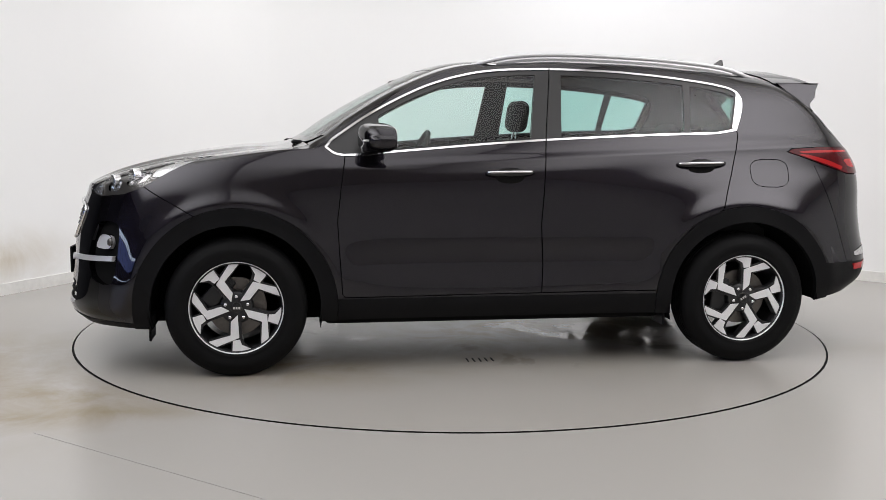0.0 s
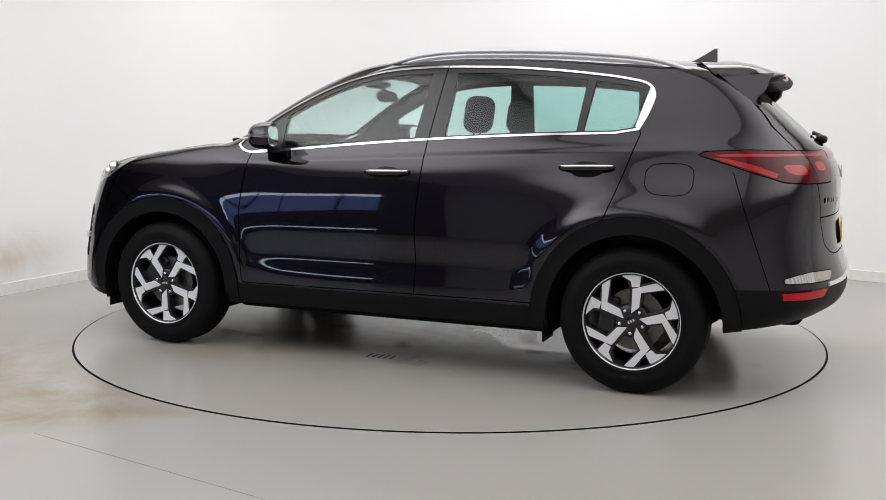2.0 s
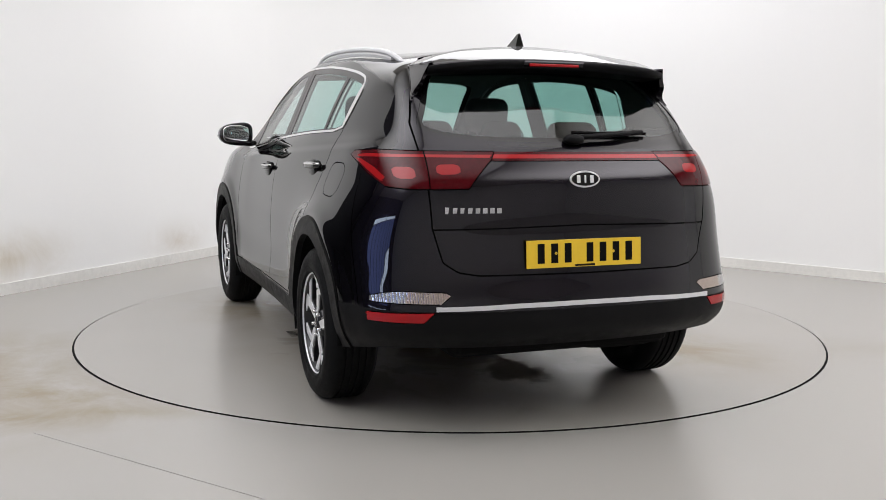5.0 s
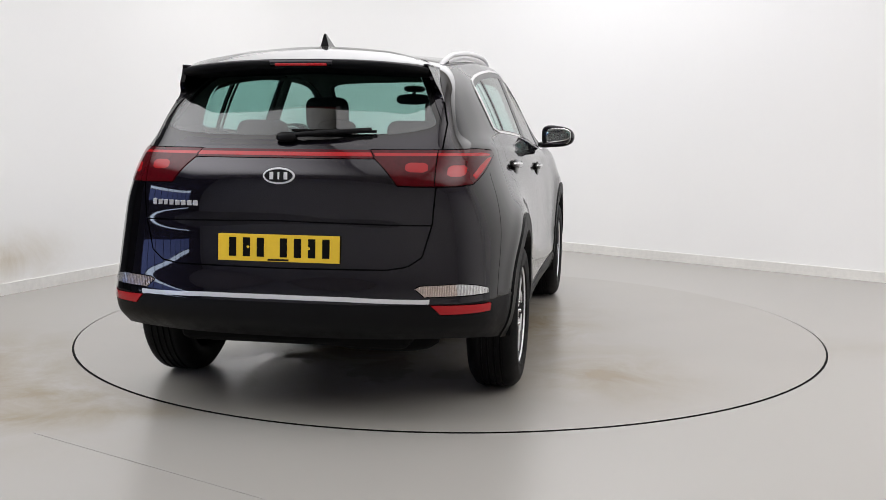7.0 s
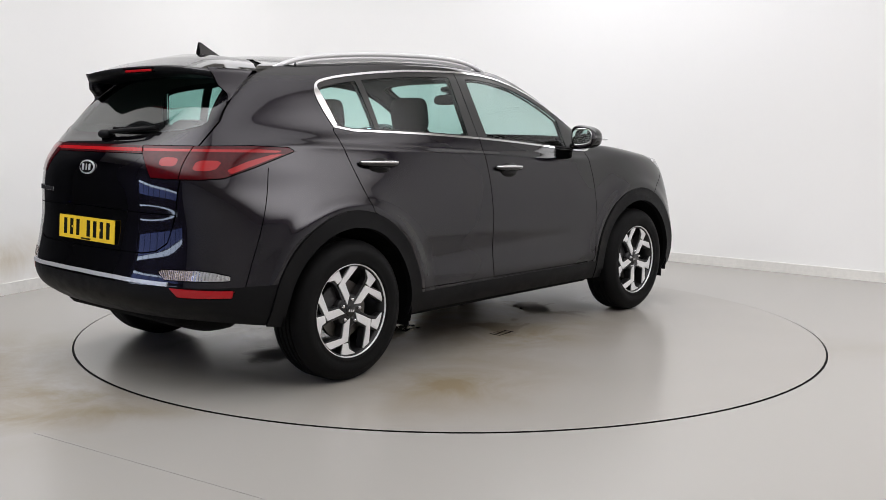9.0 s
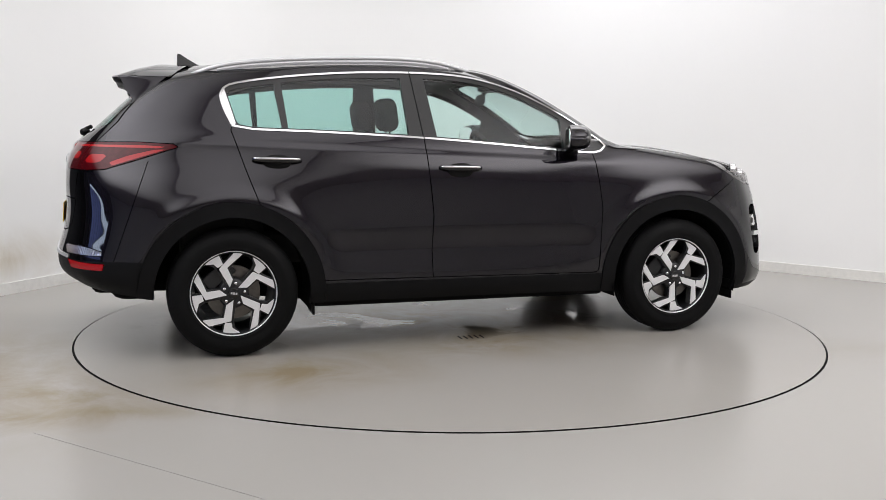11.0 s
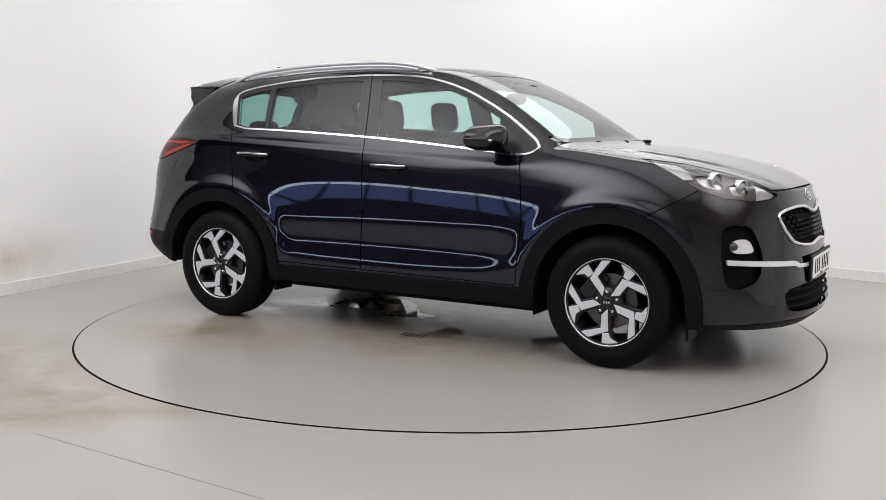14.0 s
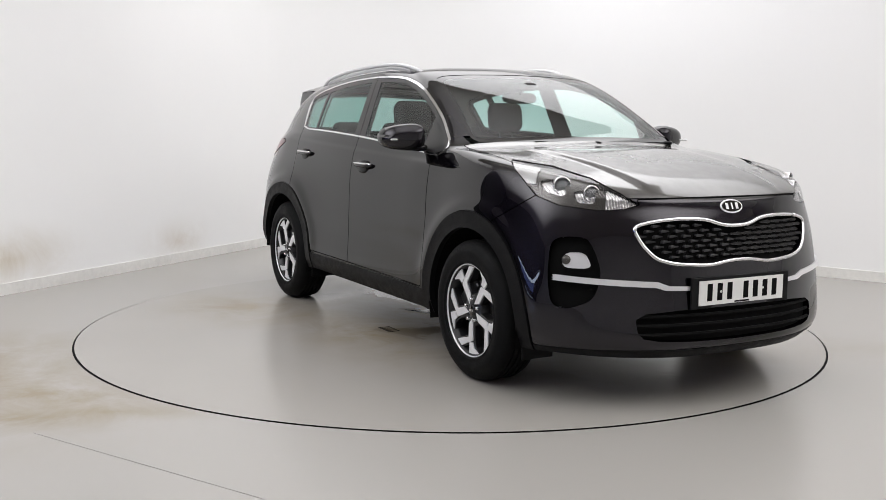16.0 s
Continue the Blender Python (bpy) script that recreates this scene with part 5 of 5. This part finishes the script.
                part("grille_blade", bm, GRILLEBLACK, gr, at=pose(on_front(y, z) - .020, y, z))
            y += .070
        z += .0225
        row += 1
    it = skin("lower_intake", "intake", GAP, c, both=True, push=-.03, skirt=0)
    for z in (.345, .385, .425):
        pts = [(on_front(y, z) - .012, y, z) for y in np.linspace(-.53, .53, 25)]
        part("intake_bar", sweep(pts, .008, 6), WELL, it)
    bm = bmesh.new()
    box(bm, -.012, 0, -.30, .30, -.07, .07, .004)
    part("plate_holder", bm, PLASTIC, c, at=pose(2.237, 0, .523))
    plate(c, "front_number_plate", PLATE_WHITE, pose(2.238, 0, .523, 0, 0, -90), "white number plate with black bars")
    plate(c, "rear_number_plate", PLATE_YELLOW, pose(on_back(0, .75) - .004, 0, .750, 4, 0, 90), "yellow number plate with black bars")
    emblem(c, pose(on_front(0, .897) - .002, 0, .897, 22, 0, -90))
    emblem(c, pose(on_back(0, 1.044) - .000, 0, 1.044, 8, 0, 90))
    y = .580
    for k in range(8):
        bm = bmesh.new()
        h = .013 if k == 0 else .0105
        box(bm, -.0105, .0105, -.001, .003, -h, h, .001)
        yy = y - .012 - k * .0285
        part("name_bar", bm, CHROME, tg, at=pose(on_back(yy, .925), yy, .925, 0, 0, 90 + 12 * yy))
    # aerial
    bm = bmesh.new()
    a = [(-.09, 0), (.075, 0), (.072, .02), (.068, .078), (.052, .076), (.01, .048), (-.04, .018)]
    l, r = [bm.verts.new((-x - 1.50, .026 * (1 - z / .09), z + 1.592)) for x, z in a], [bm.verts.new((-x - 1.50, -.026 * (1 - z / .09), z + 1.592)) for x, z in a]
    bm.faces.new(l)
    bm.faces.new(r[::-1])
    for k in range(len(a)):
        bm.faces.new((l[k], l[(k + 1) % len(a)], r[(k + 1) % len(a)], r[k]))
    bmesh.ops.recalc_face_normals(bm, faces=bm.faces)
    part("roof_aerial", bm, GLOSSBLACK, c, "black shark-fin roof aerial")
    # wipers
    def lift(y, z, d):
        return (on_back(y, z) - d, y, z)
    wp = part("rear_wiper", sweep([lift(.0, 1.205, .022), lift(-.06, 1.212, .034), lift(-.20, 1.222, .030), lift(-.35, 1.232, .022)], .011, 8), PLASTIC, c, "black rear wiper", smooth=True)
    part("wiper_blade", sweep([lift(q, 1.228 + .006 * q, .014) for q in (-.01, -.12, -.25, -.37)], .007, 6), GAP, wp)
    part("wiper_pivot", blob(*lift(.0, 1.200, .02), .03, .045, .022, 2.4, 20, 10), PLASTIC, wp, smooth=True)
    for y0, y1 in ((.06, -.34), (.60, .16)):
        pts = [(1.055 - .10 * abs(y0 + (y1 - y0) * t) ** 2 + .0 * t, y0 + (y1 - y0) * t, 1.164 + .008 * t) for t in (0, .3, .6, 1)]
        fw = part("front_wiper", sweep(pts, .005, 6), PLASTIC, c, "black front wiper")
        part("wiper_blade", sweep([(x - .018, y, z - .002) for x, y, z in pts[1:]], .004, 6), GAP, fw)
        part("wiper_pivot", blob(pts[0][0] + .01, pts[0][1], pts[0][2], .030, .022, .012, 2.4, 16, 8), PLASTIC, fw, smooth=True)

    # cabin
    for y in (.36, -.36):
        seat(c, -.18, y)
    seat(c, -1.20, 0, True)
    bm = bmesh.new()
    box(bm, .42, .98, -.68, .68, .70, 1.04, .07)
    dash = part("dashboard", bm, TRIM, c, "dark moulded dashboard", smooth=True)
    bm = bmesh.new()
    box(bm, .50, .72, -.52, -.22, 1.00, 1.10, .035)
    part("instrument_hood", bm, TRIM, dash, smooth=True)
    bm = bmesh.new()
    box(bm, .40, .46, -.13, .13, .90, 1.06, .012)
    part("centre_screen", bm, GLOSSBLACK, dash)
    ringp = [(0, .182 * math.cos(2 * math.pi * k / 40), .182 * math.sin(2 * math.pi * k / 40)) for k in range(41)]
    st = part("steering_wheel", sweep(ringp, .016, 8), TRIM, c, "black steering wheel on the right", smooth=True, at=pose(.28, -.36, 1.045, 0, -24, 0))
    part("wheel_boss", blob(0, 0, 0, .03, .075, .06, 2.6, 20, 10), TRIM, st, smooth=True)
    for a in (0, 180, 270):
        part("wheel_spoke", sweep([(0, .05 * math.cos(radians(a)), .05 * math.sin(radians(a))), (0, .178 * math.cos(radians(a)), .178 * math.sin(radians(a)))], .014, 6), TRIM, st)
    im = part("interior_mirror", blob(0, 0, 0, .016, .115, .034, 3, 28, 12), TRIM, c, "black interior mirror", smooth=True, at=pose(.36, 0, 1.425, 0, 8, -6))
    part("mirror_stalk", sweep([(0, 0, .02), (.05, 0, .085)], .012, 8), TRIM, im)
    part("sensor_cover", blob(.42, 0, 1.495, .075, .07, .022, 2.6, 20, 10), TRIM, c, smooth=True)
    bm = bmesh.new()
    box(bm, -1.60, -1.22, -.60, .60, .50, 1.02, .03)
    part("load_cover", bm, TRIM, c)
    # underside
    bm = bmesh.new()
    box(bm, -.90, .90, -.80, .80, .235, .42, .03)
    under = part("underbody", bm, WELL, c, "dark underbody")
    bm = bmesh.new()
    box(bm, .88, 2.02, -.52, .52, .21, .86, .05)
    part("engine_tray", bm, WELL, under)
    bm = bmesh.new()
    box(bm, -2.08, -.88, -.52, .52, .31, .60, .05)
    part("rear_floor", bm, WELL, under)
    part("exhaust_box", blob(-1.86, -.35, .34, .12, .26, .07, 3, 20, 10), WELL, under, smooth=True)
    for x in (1.335, -1.335):
        part("axle_beam", sweep([(x, -.72, .34), (x, .72, .34)], .05, 8), WELL, under)

    w = wheel_parts()
    w.parent = c
    w.matrix_basis = pose(1.335, .803, .349)
    for x, s, a in ((-1.335, 1, 32), (1.335, -1, 0), (-1.335, -1, -10)):
        copy_thing(w, pose(x, .803 * s, .349, 0, 0, 0 if s > 0 else 180) @ pose(0, 0, 0, 0, a, 0))
    return c


# ---- build and move ----
room()
TURNTABLE = turntable()
CAR = car()


def motions():
    """The turntable turns clockwise at an even rate and carries the car."""
    table, ride = [], []
    for k in range(33):
        t = k * .5
        a = 64.36 - 15.648 * (t - 8)
        c, s = math.cos(radians(a)), math.sin(radians(a))
        ox, oy = -.064, .309
        table.append((t, pose(0, 0, .003, 0, 0, a)))
        ride.append((t, pose(c * ox - s * oy, s * ox + c * oy, .003, 0, 0, a)))
    walk(TURNTABLE, table)
    walk(CAR, ride)


motions()
